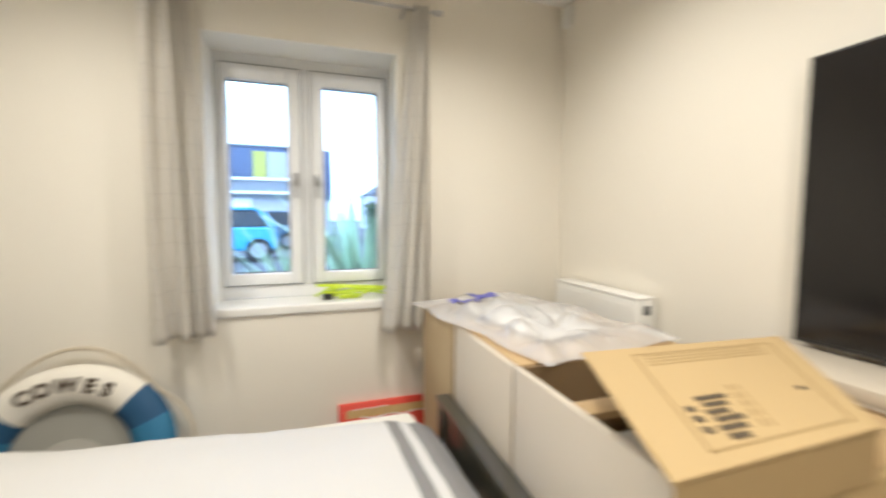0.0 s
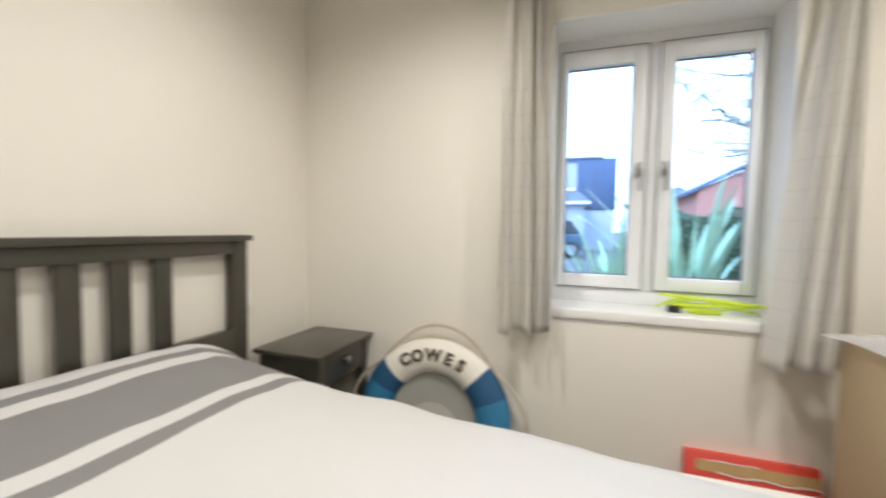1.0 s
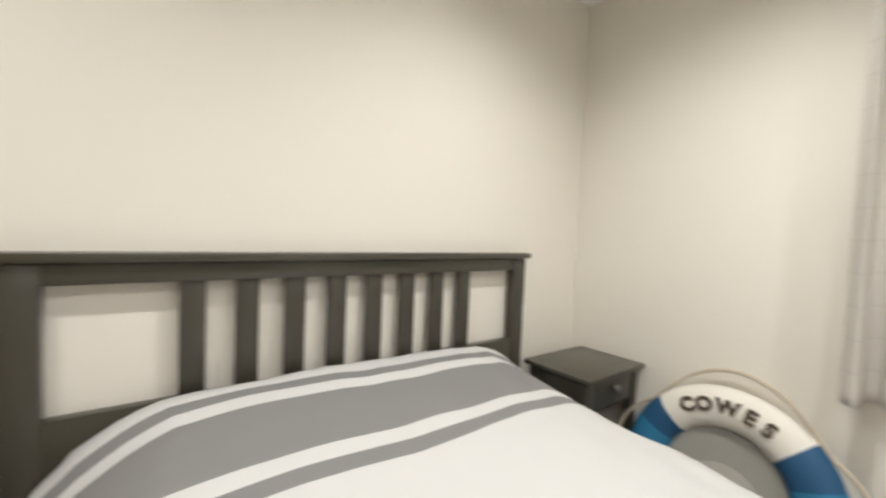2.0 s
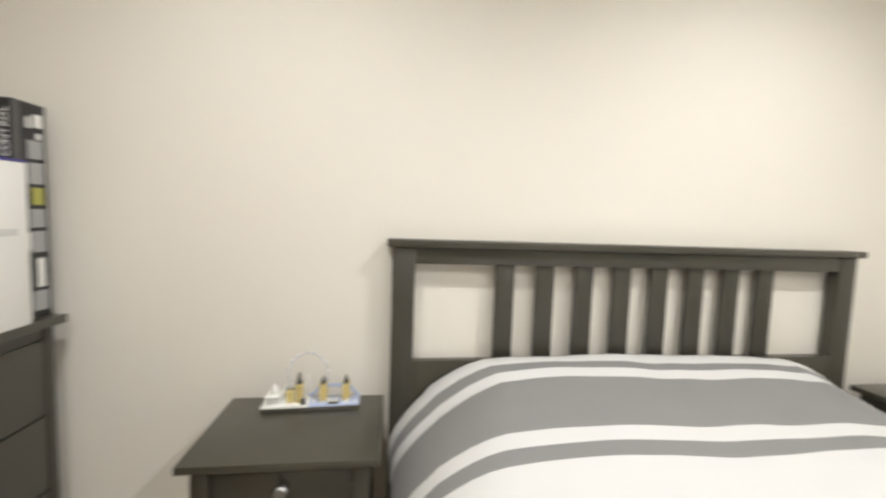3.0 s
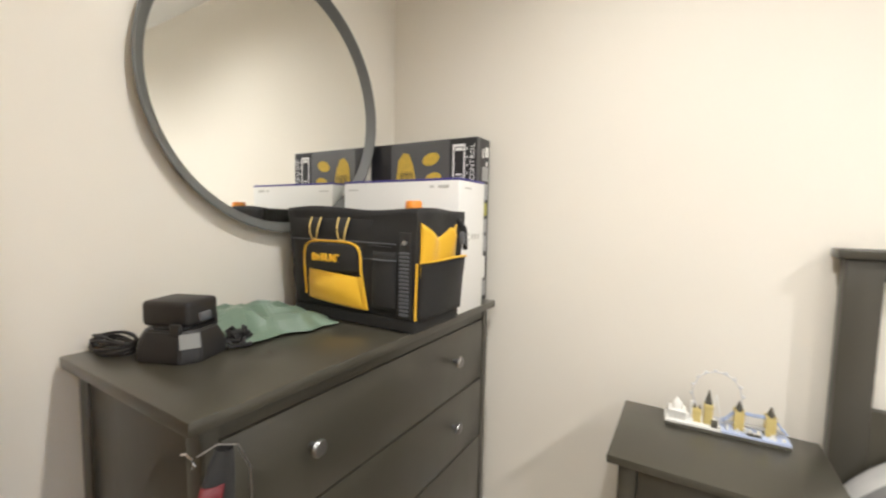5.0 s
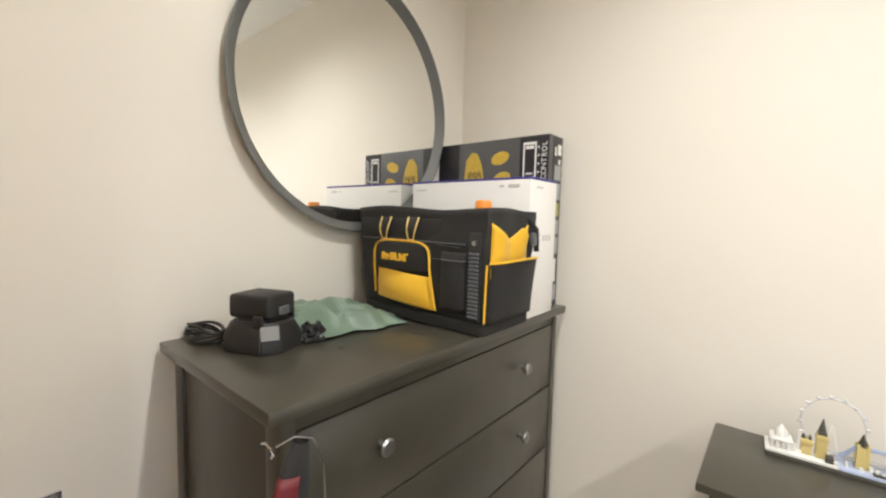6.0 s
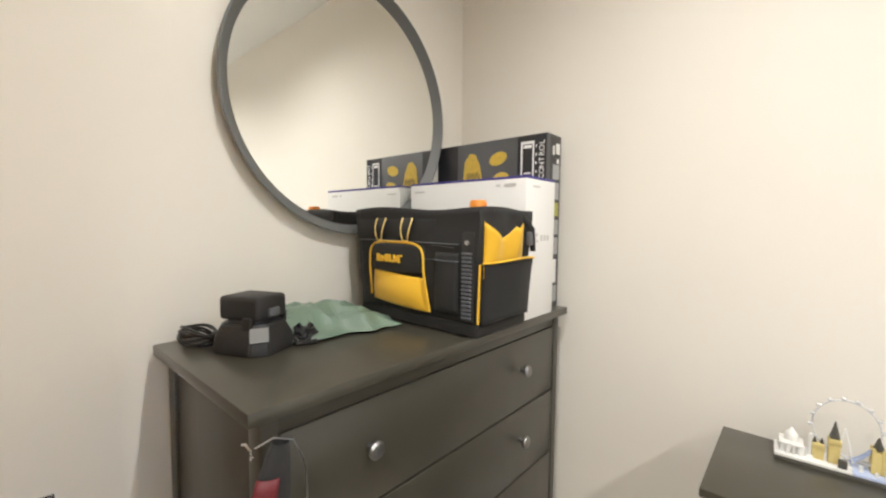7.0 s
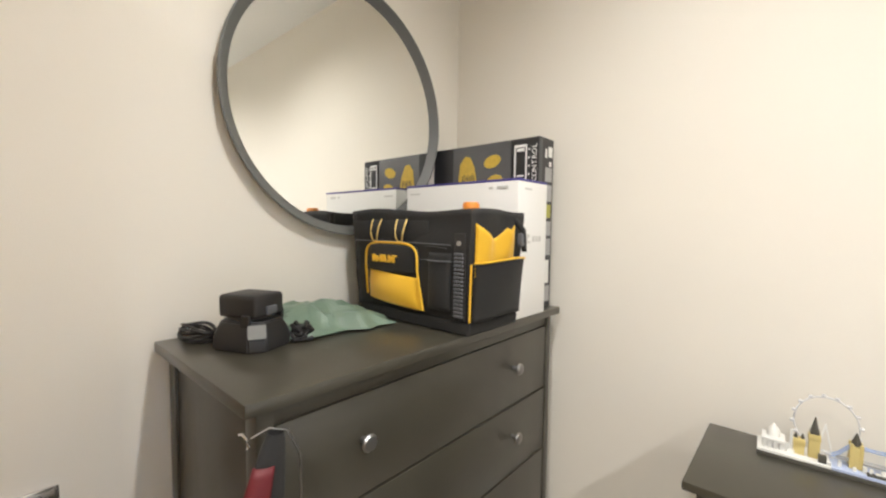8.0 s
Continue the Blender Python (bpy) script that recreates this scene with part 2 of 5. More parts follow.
lamp_mat = bpy.data.materials.new("lit_lamp_lens")
lamp_mat.use_nodes = True
lamp_mat.node_tree.nodes["Principled BSDF"].inputs["Emission Color"].default_value = (1, 0.88, 0.72, 1)
lamp_mat.node_tree.nodes["Principled BSDF"].inputs["Emission Strength"].default_value = 6
M["lamp"] = lamp_mat


# ---------------------------------------------------------------- building helpers
def box(bm, x0, y0, z0, x1, y1, z1, bevel=0.0, seg=2, m=None):
    got = bmesh.ops.create_cube(bm, size=1.0)["verts"]
    for v in got:
        v.co = Vector((x0 + (v.co.x + 0.5) * (x1 - x0), y0 + (v.co.y + 0.5) * (y1 - y0), z0 + (v.co.z + 0.5) * (z1 - z0)))
    if bevel:
        edges = list({e for v in got for e in v.link_edges})
        done = bmesh.ops.bevel(bm, geom=edges, offset=bevel, segments=seg, profile=0.5, affect="EDGES")
        got = list({v for f in done["faces"] for v in f.verts} | {v for v in got if v.is_valid})
    if m is not None:
        for v in got:
            v.co = m @ v.co
    return bm


def cyl(bm, a, b, r, r2=None, seg=20, caps=True):
    a, b = Vector(a), Vector(b)
    d = b - a
    m = Matrix.Translation((a + b) / 2) @ d.to_track_quat("Z", "Y").to_matrix().to_4x4()
    bmesh.ops.create_cone(bm, cap_ends=caps, segments=seg, radius1=r, radius2=r if r2 is None else r2, depth=d.length, matrix=m)
    return bm


def tube(bm, points, r, seg=8, closed=False):
    pts = [Vector(p) for p in points]
    n = len(pts)
    rings = []
    for i, p in enumerate(pts):
        d = (pts[(i + 1) % n] - pts[i - 1]) if closed or 0 < i < n - 1 else (pts[1] - pts[0] if i == 0 else pts[-1] - pts[-2])
        q = d.to_track_quat("Z", "X").to_matrix()
        rings.append([bm.verts.new(p + q @ Vector((r * math.cos(t * 2 * math.pi / seg), r * math.sin(t * 2 * math.pi / seg), 0))) for t in range(seg)])
    for i in range(n if closed else n - 1):
        a, b = rings[i], rings[(i + 1) % n]
        for k in range(seg):
            bm.faces.new((a[k], a[(k + 1) % seg], b[(k + 1) % seg], b[k]))
    if not closed:
        bm.faces.new(rings[0][::-1])
        bm.faces.new(rings[-1])
    return bm


def lathe(bm, profile, m=None, seg=24):
    """Turns (radius, height) pairs about z."""
    m = m or Matrix()
    rings = []
    for r, h in profile:
        rings.append([bm.verts.new(m @ Vector((r * math.cos(t * 2 * math.pi / seg), r * math.sin(t * 2 * math.pi / seg), h))) for t in range(seg)])
    for a, b in zip(rings, rings[1:]):
        for k in range(seg):
            bm.faces.new((a[k], a[(k + 1) % seg], b[(k + 1) % seg], b[k]))
    bm.faces.new(rings[0][::-1])
    bm.faces.new(rings[-1])
    return bm


def prism(bm, outline, h, m=None):
    """A flat outline in x and y, raised by h."""
    m = m or Matrix()
    lo = [bm.verts.new(m @ Vector((x, y, 0))) for x, y in outline]
    hi = [bm.verts.new(m @ Vector((x, y, h))) for x, y in outline]
    n = len(lo)
    bm.faces.new(lo[::-1])
    bm.faces.new(hi)
    for k in range(n):
        bm.faces.new((lo[k], lo[(k + 1) % n], hi[(k + 1) % n], hi[k]))
    return bm


def sheet(bm, f, nu, nv, uv=None):
    """A grid of f(i, j) with 0..1 parameters; uv gives the map's place."""
    lay = bm.loops.layers.uv.new("UVMap") if uv else None
    vs = [[bm.verts.new(f(i / nu, j / nv)) for j in range(nv + 1)] for i in range(nu + 1)]
    for i in range(nu):
        for j in range(nv):
            fc = bm.faces.new((vs[i][j], vs[i + 1][j], vs[i + 1][j + 1], vs[i][j + 1]))
            if uv:
                for lp, (a, b) in zip(fc.loops, ((i, j), (i + 1, j), (i + 1, j + 1), (i, j + 1))):
                    lp[lay].uv = uv(a / nu, b / nv)
    return bm


def letters(bm, body, size, depth, place, bold=0.0):
    """Raised letters of the built-in font; place(i) is the pose of the i-th letter, each centred on its origin."""
    for i, ch in enumerate(body):
        if ch == " ":
            continue
        cu = bpy.data.curves.new("t", "FONT")
        cu.body, cu.size, cu.extrude, cu.align_x, cu.align_y = ch, size, depth, "CENTER", "CENTER"
        cu.resolution_u, cu.offset = 3, bold
        ob = bpy.data.objects.new("t", cu)
        scene.collection.objects.link(ob)
        me = bpy.data.meshes.new_from_object(ob.evaluated_get(bpy.context.evaluated_depsgraph_get()))
        me.transform(place(i))
        bm.from_mesh(me)
        bpy.data.objects.remove(ob)
        bpy.data.curves.remove(cu)
        bpy.data.meshes.remove(me)
    return bm


def finish(name, bm, mat, smooth=True):
    bmesh.ops.recalc_face_normals(bm, faces=bm.faces[:])
    me = bpy.data.meshes.new(name)
    bm.to_mesh(me)
    bm.free()
    me.materials.append(M[mat])
    if smooth:
        me.shade_smooth()
        me.set_sharp_from_angle(angle=radians(35))
    return me


def part(name, bm, mat, parent, label=""):
    ob = new(name, finish(name, bm, mat))
    ob.parent = parent
    if label:
        tagged(ob, label)
    return ob


def thing(name, label, category, m=None, group="", kind=""):
    ob = new(name)
    ob.empty_display_size = 0.1
    ob.matrix_world = m or Matrix()
    return tagged(ob, label, category, group, kind)


def solid(name, bm, mat, label, category, kind="", m=None):
    ob = new(name, finish(name, bm, mat))
    ob.matrix_world = m or Matrix()
    return tagged(ob, label, category, "", kind)


def B():
    return bmesh.new()

# ---------------------------------------------------------------- the room
XW, XE, YN, YS, ZC = -1.435, 2.195, 0.06, -3.07, 2.52
WY0, WY1, WZ0, WZ1, WX = -2.09, -1.22, 0.885, 2.145, 2.45
DY0, DY1, DZ = -2.42, -1.62, 2.03


def room():
    solid("floor", box(B(), XW - 1.0, YS - 0.3, -0.2, XE, YN + 0.3, 0.0), "carpet", "beige short-pile fitted carpet", "floor", "structure")
    solid("ceiling", box(B(), XW - 1.0, YS - 0.3, ZC, XE + 0.3, YN + 0.3, ZC + 0.15), "ceiling", "flat white painted ceiling", "ceiling", "structure")
    solid("wall_north", box(B(), XW - 0.3, YN, 0, XE + 0.3, YN + 0.15, ZC), "wall", "plain cream painted wall behind the bed", "wall", "structure")
    solid("wall_south", box(B(), XW - 0.3, YS - 0.15, 0, XE + 0.3, YS, ZC), "wall", "plain cream painted wall with a screen on it", "wall", "structure")
    bm = B()
    x1 = XE + 0.3
    box(bm, XE, YS, 0, x1, WY0, ZC)
    box(bm, XE, WY1, 0, x1, YN, ZC)
    box(bm, XE, WY0, 0, x1, WY1, WZ0 - 0.01)
    box(bm, XE, WY0, WZ1, x1, WY1, ZC)
    solid("wall_east", bm, "wall", "cream painted wall with a deep window recess", "wall", "structure")
    bm = B()
    x0 = XW - 0.12
    box(bm, x0, YS, 0, XW, DY0, ZC)
    box(bm, x0, DY1, 0, XW, YN, ZC)
    box(bm, x0, DY0, DZ, XW, DY1, ZC)
    solid("wall_west", bm, "wall", "cream painted wall with a round mirror", "wall", "structure")
    # unseen landing walls, added to stop sunlight coming in through the doorway
    landing = box(B(), XW - 0.9, DY0 - 0.4, 0, XW - 0.85, DY1 + 0.4, ZC)
    box(landing, XW - 0.9, DY0 - 0.45, 0, XW - 0.12, DY0 - 0.4, ZC)
    box(landing, XW - 0.9, DY1 + 0.4, 0, XW - 0.12, DY1 + 0.45, ZC)
    solid("backdrop", landing, "wall", "unseen plain cream landing walls that keep the sun out of the doorway", "wall", "structure")
    # white lining of the recess
    bm = B()
    for y0, y1, z0, z1 in ((WY0, WY0 + 0.004, WZ0 + 0.02, WZ1), (WY1 - 0.004, WY1, WZ0 + 0.02, WZ1), (WY0 + 0.004, WY1 - 0.004, WZ1 - 0.004, WZ1)):
        box(bm, XE + 0.003, y0, z0, WX - 0.03, y1, z1)
    solid("trim", bm, "ceiling", "white plastered lining of the window recess", "trim", "structure")
    for nm, b in (("baseboard", (XW + 0.002, YN - 0.016, 0, XE - 0.002, YN, 0.145)), ("baseboard", (XE - 0.016, YS, 0, XE, YN - 0.017, 0.145)),
                  ("baseboard", (XW, DY1 + 0.07, 0, XW + 0.016, YN - 0.017, 0.145)), ("baseboard", (XW + 0.002, YS, 0, XE - 0.017, YS + 0.016, 0.145))):
        solid(nm, box(B(), *b, 0.005), "white", "white painted wooden skirting board", "skirting", "structure")


def window():
    w = thing("window_1", "white double casement window with chrome handles", "window", pose(0, 0, 0), kind="structure")
    bm = B()
    f0, f1 = WX - 0.03, WX + 0.045
    zb = WZ0 + 0.02
    box(bm, f0, WY0, zb, f1, WY0 + 0.025, WZ1, 0.003)
    box(bm, f0, WY1 - 0.025, zb, f1, WY1, WZ1, 0.003)
    box(bm, f0, WY0 + 0.025, zb, f1, WY1 - 0.025, 0.972, 0.003)
    box(bm, f0, WY0 + 0.025, 2.092, f1, WY1 - 0.025, WZ1, 0.003)
    box(bm, f0, -1.672, 0.972, f1, -1.628, 2.092, 0.003)
    part("window_frame", bm, "upvc", w)
    for a, b, ga, gb in ((-1.625, -1.248, -1.562, -1.277), (-2.062, -1.675, -2.024, -1.737)):
        s = B()
        x0, x1 = WX - 0.045, WX + 0.02
        z0, z1, g0, g1 = 0.976, 2.088, 1.035, 2.012
        box(s, x0, a, z0, x1, ga, z1, 0.006)
        box(s, x0, gb, z0, x1, b, z1, 0.006)
        box(s, x0, ga, z0, x1, gb, g0, 0.006)
        box(s, x0, ga, g1, x1, gb, z1, 0.006)
        sash = part("sash", s, "upvc", w)
        g = part("pane", box(B(), WX - 0.005, ga - 0.005, g0 - 0.005, WX + 0.001, gb + 0.005, g1 + 0.005), "glass", sash, "clear double glazing")
        g.visible_shadow = False
        bead = B()
        for y0, y1, z0b, z1b in ((ga, ga + 0.006, g0, g1), (gb - 0.006, gb, g0, g1), (ga + 0.006, gb - 0.006, g0, g0 + 0.006), (ga + 0.006, gb - 0.006, g1 - 0.006, g1)):
            box(bead, WX - 0.012, y0, z0b, WX - 0.006, y1, z1b)
        part("glazing_bead", bead, "grey_plastic", sash, "dark rubber glazing bead")
        gk = B()
        for y0, y1, z0b, z1b in ((a - 0.003, a, z0, z1), (b, b + 0.003, z0, z1), (a, b, z0 - 0.003, z0), (a, b, z1, z1 + 0.003)):
            box(gk, x0 + 0.004, y0, z0b, x0 + 0.012, y1, z1b)
        part("gasket", gk, "grey_plastic", sash, "thin dark rebate seal")
        hy = -1.598 if a > -1.7 else -1.703
        h = B()
        box(h, x0 - 0.010, hy - 0.013, 1.49, x0, hy + 0.013, 1.56, 0.004)
        cyl(h, (x0 - 0.008, hy, 1.535), (x0 - 0.04, hy, 1.535), 0.009)
        box(h, x0 - 0.048, hy - 0.0055, 1.425, x0 - 0.034, hy + 0.0055, 1.545, 0.004)
        part("window_handle", h, "knob_metal", sash, "chrome lever handle")
    bm = B()
    box(bm, XE - 0.014, WY0 - 0.03, WZ0 - 0.025, XE, WY1 + 0.03, WZ0 + 0.02, 0.008, 3)
    box(bm, XE - 0.001, WY0 + 0.001, WZ0 - 0.008, WX - 0.03, WY1 - 0.001, WZ0 + 0.0195)
    part("window_sill", bm, "white", w, "white painted sill board")


def door():
    d = thing("door_1", "oak veneer bedroom door standing open", "door", kind="structure")
    # swung into the room on its hinges at the north jamb
    turn = Matrix.Translation((XW + 0.02, DY1 - 0.03, 0)) @ Matrix.Rotation(radians(15), 4, "Z")
    leaf = part("leaf", box(B(), 0, -0.02, 0.008, 0.78, 0.02, 2.0, 0.003, m=turn), "oak_door", d)
    h = B()
    for s in (-1, 1):
        y = s * 0.021
        cyl(h, (0.72, y, 1.0), (0.72, y + s * 0.045, 1.0), 0.009)
        cyl(h, (0.725, y + s * 0.045, 1.0), (0.61, y + s * 0.045, 1.0), 0.009)
        cyl(h, (0.72, y, 1.0), (0.72, y + s * 0.006, 1.0), 0.026)
    bmesh.ops.transform(h, matrix=turn, verts=h.verts)
    part("door_handle", h, "chrome", leaf, "chrome lever handle")
    bm = B()
    for y0, y1 in ((DY1, DY1 + 0.065), (DY0 - 0.065, DY0)):
        box(bm, XW - 0.12, min(y0, y1) + (0 if y1 > DY1 else 0.05), 0, XW + 0.016, max(y0, y1) - (0.05 if y1 > DY1 else 0), DZ, 0.003)
    box(bm, XW, DY0 - 0.065, DZ + 0.0, XW + 0.016, DY1 + 0.065, DZ + 0.065, 0.003)
    part("door_frame", bm, "oak_door", d, "oak door lining")


# ceiling downlights, with the lamps in them
LAMPS = ((-0.34, -0.86, 0.76), (1.25, -0.90, 1.0), (-0.12, -2.30, 1.28), (1.25, -2.20, 1.0))


def downlights():
    for x, y, share in LAMPS:
        d = thing("downlight", "round recessed ceiling downlight, lit", "downlight", pose(x, y, ZC), "ceiling downlights")
        part("trim_ring", lathe(B(), ((0.036, -0.001), (0.045, -0.001), (0.045, -0.004), (0.036, -0.007))), "steel", d)
        part("lens", lathe(B(), ((0.001, -0.0035), (0.034, -0.0035), (0.034, -0.001), (0.001, -0.001))), "lamp", d, "glowing warm lens")
        li = bpy.data.lights.new("downlight_lamp", "SPOT")
        li.energy, li.color, li.spot_size, li.spot_blend, li.shadow_soft_size = SPOT * share, SPOT_COLOUR, radians(160), 0.85, 0.026
        ob = new("downlight_lamp", li)
        ob.location = (x, y, ZC - 0.03)


# ---------------------------------------------------------------- bed
def bed():
    W = 1.74
    b = thing("bed", "black-brown wooden double bed with a slatted headboard", "bed", pose(0, 0, 0))
    h = part("headboard", box(B(), 0.0, -0.016, 1.178, W, 0.052, 1.202, 0.004), "black_top", b, "flat cap board on the headboard")
    part("top_rail", box(B(), 0.083, 0.004, 1.124, W - 0.090, 0.036, 1.178, 0.002), "black_top", b)
    part("bottom_rail", box(B(), 0.083, 0.004, 0.52, W - 0.090, 0.036, 0.806, 0.002), "black_top", b)
    for x in (0.018, W - 0.090):
        part("post", box(B(), x, 0.0, 0, x + 0.072, 0.046, 1.178, 0.004), "black", b)
    for k in range(8):
        x = 0.358 + k * 0.1388
        part("slat", box(B(), x, 0.012, 0.806, x + 0.063, 0.030, 1.124, 0.002), "black", b)
    for x in (0.095, W - 0.135):
        part("side_rail", box(B(), x, -2.13, 0.22, x + 0.03, 0.0, 0.40, 0.003), "black", b)
    part("footboard", box(B(), 0.12, -2.170, 0.25, W - 0.12, -2.145, 0.588, 0.003), "black_top", b)
    part("foot_cap", box(B(), 0.075, -2.186, 0.588, W - 0.095, -2.128, 0.612, 0.004), "black_top", b)
    for x in (0.085, W - 0.160):
        part("foot_post", box(B(), x, -2.182, 0, x + 0.055, -2.132, 0.588, 0.004), "black", b)
    bm = box(B(), 0.075, -2.04, 0.34, W - 0.075, -0.02, 0.56, 0.04, 4)
    solid("mattress", bm, "buoy_white", "thick white mattress under the duvet", "mattress")
    part("slat_base", box(B(), 0.058, -2.04, 0.30, W - 0.058, -0.004, 0.338), "oak", b)


PROFILE_Y = (0.0, -0.06, -0.14, -0.22, -0.3, -0.4, -0.5, -0.62, -0.9, -1.2, -1.65, -1.92, -2.03, -2.088)
PROFILE_Z = (0.812, 0.826, 0.818, 0.798, 0.773, 0.743, 0.715, 0.690, 0.655, 0.632, 0.605, 0.592, 0.575, 0.54)


def duvet():
    cx, half = 0.862, 0.645

    def f(u, v):
        y = -0.012 - 2.074 * v
        zc = float(np.interp(-y, [-a for a in PROFILE_Y], PROFILE_Z))
        s = (u - 0.5) * 2
        a = abs(s)
        sg = 1 if s > 0 else -1
        head = max(0.0, 1 - abs(y + 0.15) / 0.6)
        r = 0.205 + 0.125 * head
        hw = half - 0.125 * head
        flat = 0.62
        if a <= flat:
            q = a / flat
            x = q * hw
            z = zc + 0.012 - (0.026 - 0.012 * head) * q ** 3
        elif a <= 0.78:
            t = (a - flat) / (0.78 - flat) * math.pi / 2
            k = t / (math.pi / 2)
            x = hw + r * ((1 - 0.6 * head) * math.sin(t) + 0.6 * head * k)
            z = zc - 0.014 + 0.012 * head - (0.15 + 0.12 * head) * ((1 - 0.6 * head) * (1 - math.cos(t)) + 0.6 * head * k)
        else:
            t = (a - 0.78) / 0.22
            x = hw + r + 0.006 * math.sin(t * 5 + y * 9)
            z = zc - 0.014 + 0.012 * head - (0.15 + 0.12 * head) - t * (0.20 - 0.08 * head + 0.02 * math.sin(y * 5))
        p = Vector((sg * x * 3, y * 3, z))
        wr = noise.noise(p) * 0.013 + noise.noise(Vector((sg * x * 9, y * 4.5, 3))) * 0.005 + noise.noise(Vector((sg * x * 5, y * 17, 8))) * 0.003
        edge = 1.0 if a < 0.7 else 0.35
        z += wr * edge
        x += (0.012 * math.sin(y * 14 + noise.noise(Vector((y * 3, 0, sg))) * 4) * (a - 0.7) / 0.3 - 0.012 if a > 0.7 else 0)
        return Vector((cx + sg * x, y, z))

    def uv(u, v):
        s = (u - 0.5) * 2
        return (u, 0.012 + 2.074 * v + 0.010 * noise.noise(Vector((s * 2.2, v * 6, 1))) + 0.035 * max(0.0, -s) * (1 - v) ** 2)

    ob = solid("duvet", sheet(B(), f, 110, 170, uv), "duvet", "white duvet with grey printed bands spread over the bed", "duvet")
    sol = ob.modifiers.new("thickness", "SOLIDIFY")
    sol.thickness, sol.offset = 0.02, -1
    return ob


# ---------------------------------------------------------------- furniture
def knob(parent, p, axis):
    """A turned knob that stands out along axis from p."""
    m = Matrix.Translation(p) @ Vector(axis).to_track_quat("Z", "Y").to_matrix().to_4x4()
    part("knob", lathe(B(), ((0.007, 0), (0.006, 0.012), (0.009, 0.016), (0.017, 0.019), (0.0185, 0.024), (0.015, 0.029), (0.006, 0.031)), m, 18), "knob_metal", parent, "pewter-coloured round knob")


def nightstand(label, m):
    n = thing("nightstand", label, "nightstand", m, "nightstands by the bed")
    w, d, h = 0.455, 0.35, 0.702
    part("tabletop", box(B(), 0, -d, h - 0.02, w, 0, h, 0.003), "black_top", n)
    for x in (0.025, w - 0.065):
        for y in (-d + 0.02, -0.06):
            part("leg", box(B(), x, y, 0, x + 0.04, y + 0.04, h - 0.02, 0.002), "black", n)
    for x in (0.032, w - 0.05):
        part("side_panel", box(B(), x, -d + 0.06, 0.53, x + 0.018, -0.06, h - 0.02, 0.001), "black", n)
    part("back_panel", box(B(), 0.065, -0.045, 0.53, w - 0.065, -0.03, h - 0.02, 0.001), "black", n)
    dr = part("drawer", box(B(), 0.068, -d + 0.024, 0.545, w - 0.068, -d + 0.044, h - 0.028, 0.002), "black", n)
    knob(dr, (w / 2, -d + 0.024, 0.628), (0, -1, 0))
    part("drawer_box", box(B(), 0.075, -d + 0.046, 0.55, w - 0.075, -0.05, 0.56, 0.001), "black", n)
    part("shelf", box(B(), 0.03, -d + 0.03, 0.17, w - 0.03, -0.025, 0.188, 0.002), "black_top", n)
    return n


def dresser():
    d = thing("dresser", "black-brown wooden chest with three wide drawers", "chest of drawers", pose(XW + 0.02, -1.07, 0))
    L, D, H = 1.08, 0.50, 0.958
    part("top", box(B(), 0, 0, H - 0.024, D, L, H, 0.003), "black_top", d)
    for y in (0.026, L - 0.056):
        part("side_panel", box(B(), 0.03, y + 0.006, 0.06, D - 0.045, y + 0.024, H - 0.024, 0.001), "black", d)
        for x in (0.012, D - 0.062):
            part("post", box(B(), x, y, 0, x + 0.042, y + 0.03, H - 0.024, 0.002), "black", d)
    part("back_panel", box(B(), 0.014, 0.05, 0.06, 0.022, L - 0.05, H - 0.03), "black", d)
    part("top_rail", box(B(), D - 0.055, 0.056, H - 0.058, D - 0.024, L - 0.056, H - 0.024, 0.001), "black", d)
    part("bottom_rail", box(B(), D - 0.055, 0.056, 0.055, D - 0.024, L - 0.056, 0.10, 0.001), "black", d)
    z = H - 0.061
    for k, h in enumerate((0.212, 0.212, 0.355)):
        dr = part("drawer", box(B(), D - 0.043, 0.060, z - h, D - 0.022, L - 0.060, z, 0.002), "black", d)
        for y in (0.240, 0.815):
            knob(dr, (D - 0.022, y, z - h / 2 + 0.012), (1, 0, 0))
        z -= h + 0.006


def mirror():
    m = Matrix.Translation((XW, -0.514, 1.615)) @ Matrix.Rotation(radians(90), 4, "Y")
    t = thing("round_mirror", "large round mirror with a dark grey ring frame", "mirror", m)
    part("frame", lathe_ring(((0.379, 0.008), (0.407, 0.036), (0.412, 0.036), (0.412, 0.031), (0.392, 0.0), (0.379, 0.0))), "mirror_frame", t)
    part("mirror_glass", lathe(B(), ((0.001, 0.0), (0.380, 0.0), (0.380, 0.012), (0.001, 0.012)), seg=96), "mirror", t, "silvered mirror glass")


def lathe_ring(prof, seg=96):
    """A closed profile of (radius, height) turned about z."""
    bm = B()
    rings = [[bm.verts.new((r * math.cos(t * 2 * math.pi / seg), r * math.sin(t * 2 * math.pi / seg), z)) for t in range(seg)] for r, z in prof]
    for i in range(len(rings)):
        a, c = rings[i], rings[(i + 1) % len(rings)]
        for k in range(seg):
            bm.faces.new((a[k], a[(k + 1) % seg], c[(k + 1) % seg], c[k]))
    return bm


# ---------------------------------------------------------------- on the chest of drawers
DT = 0.958


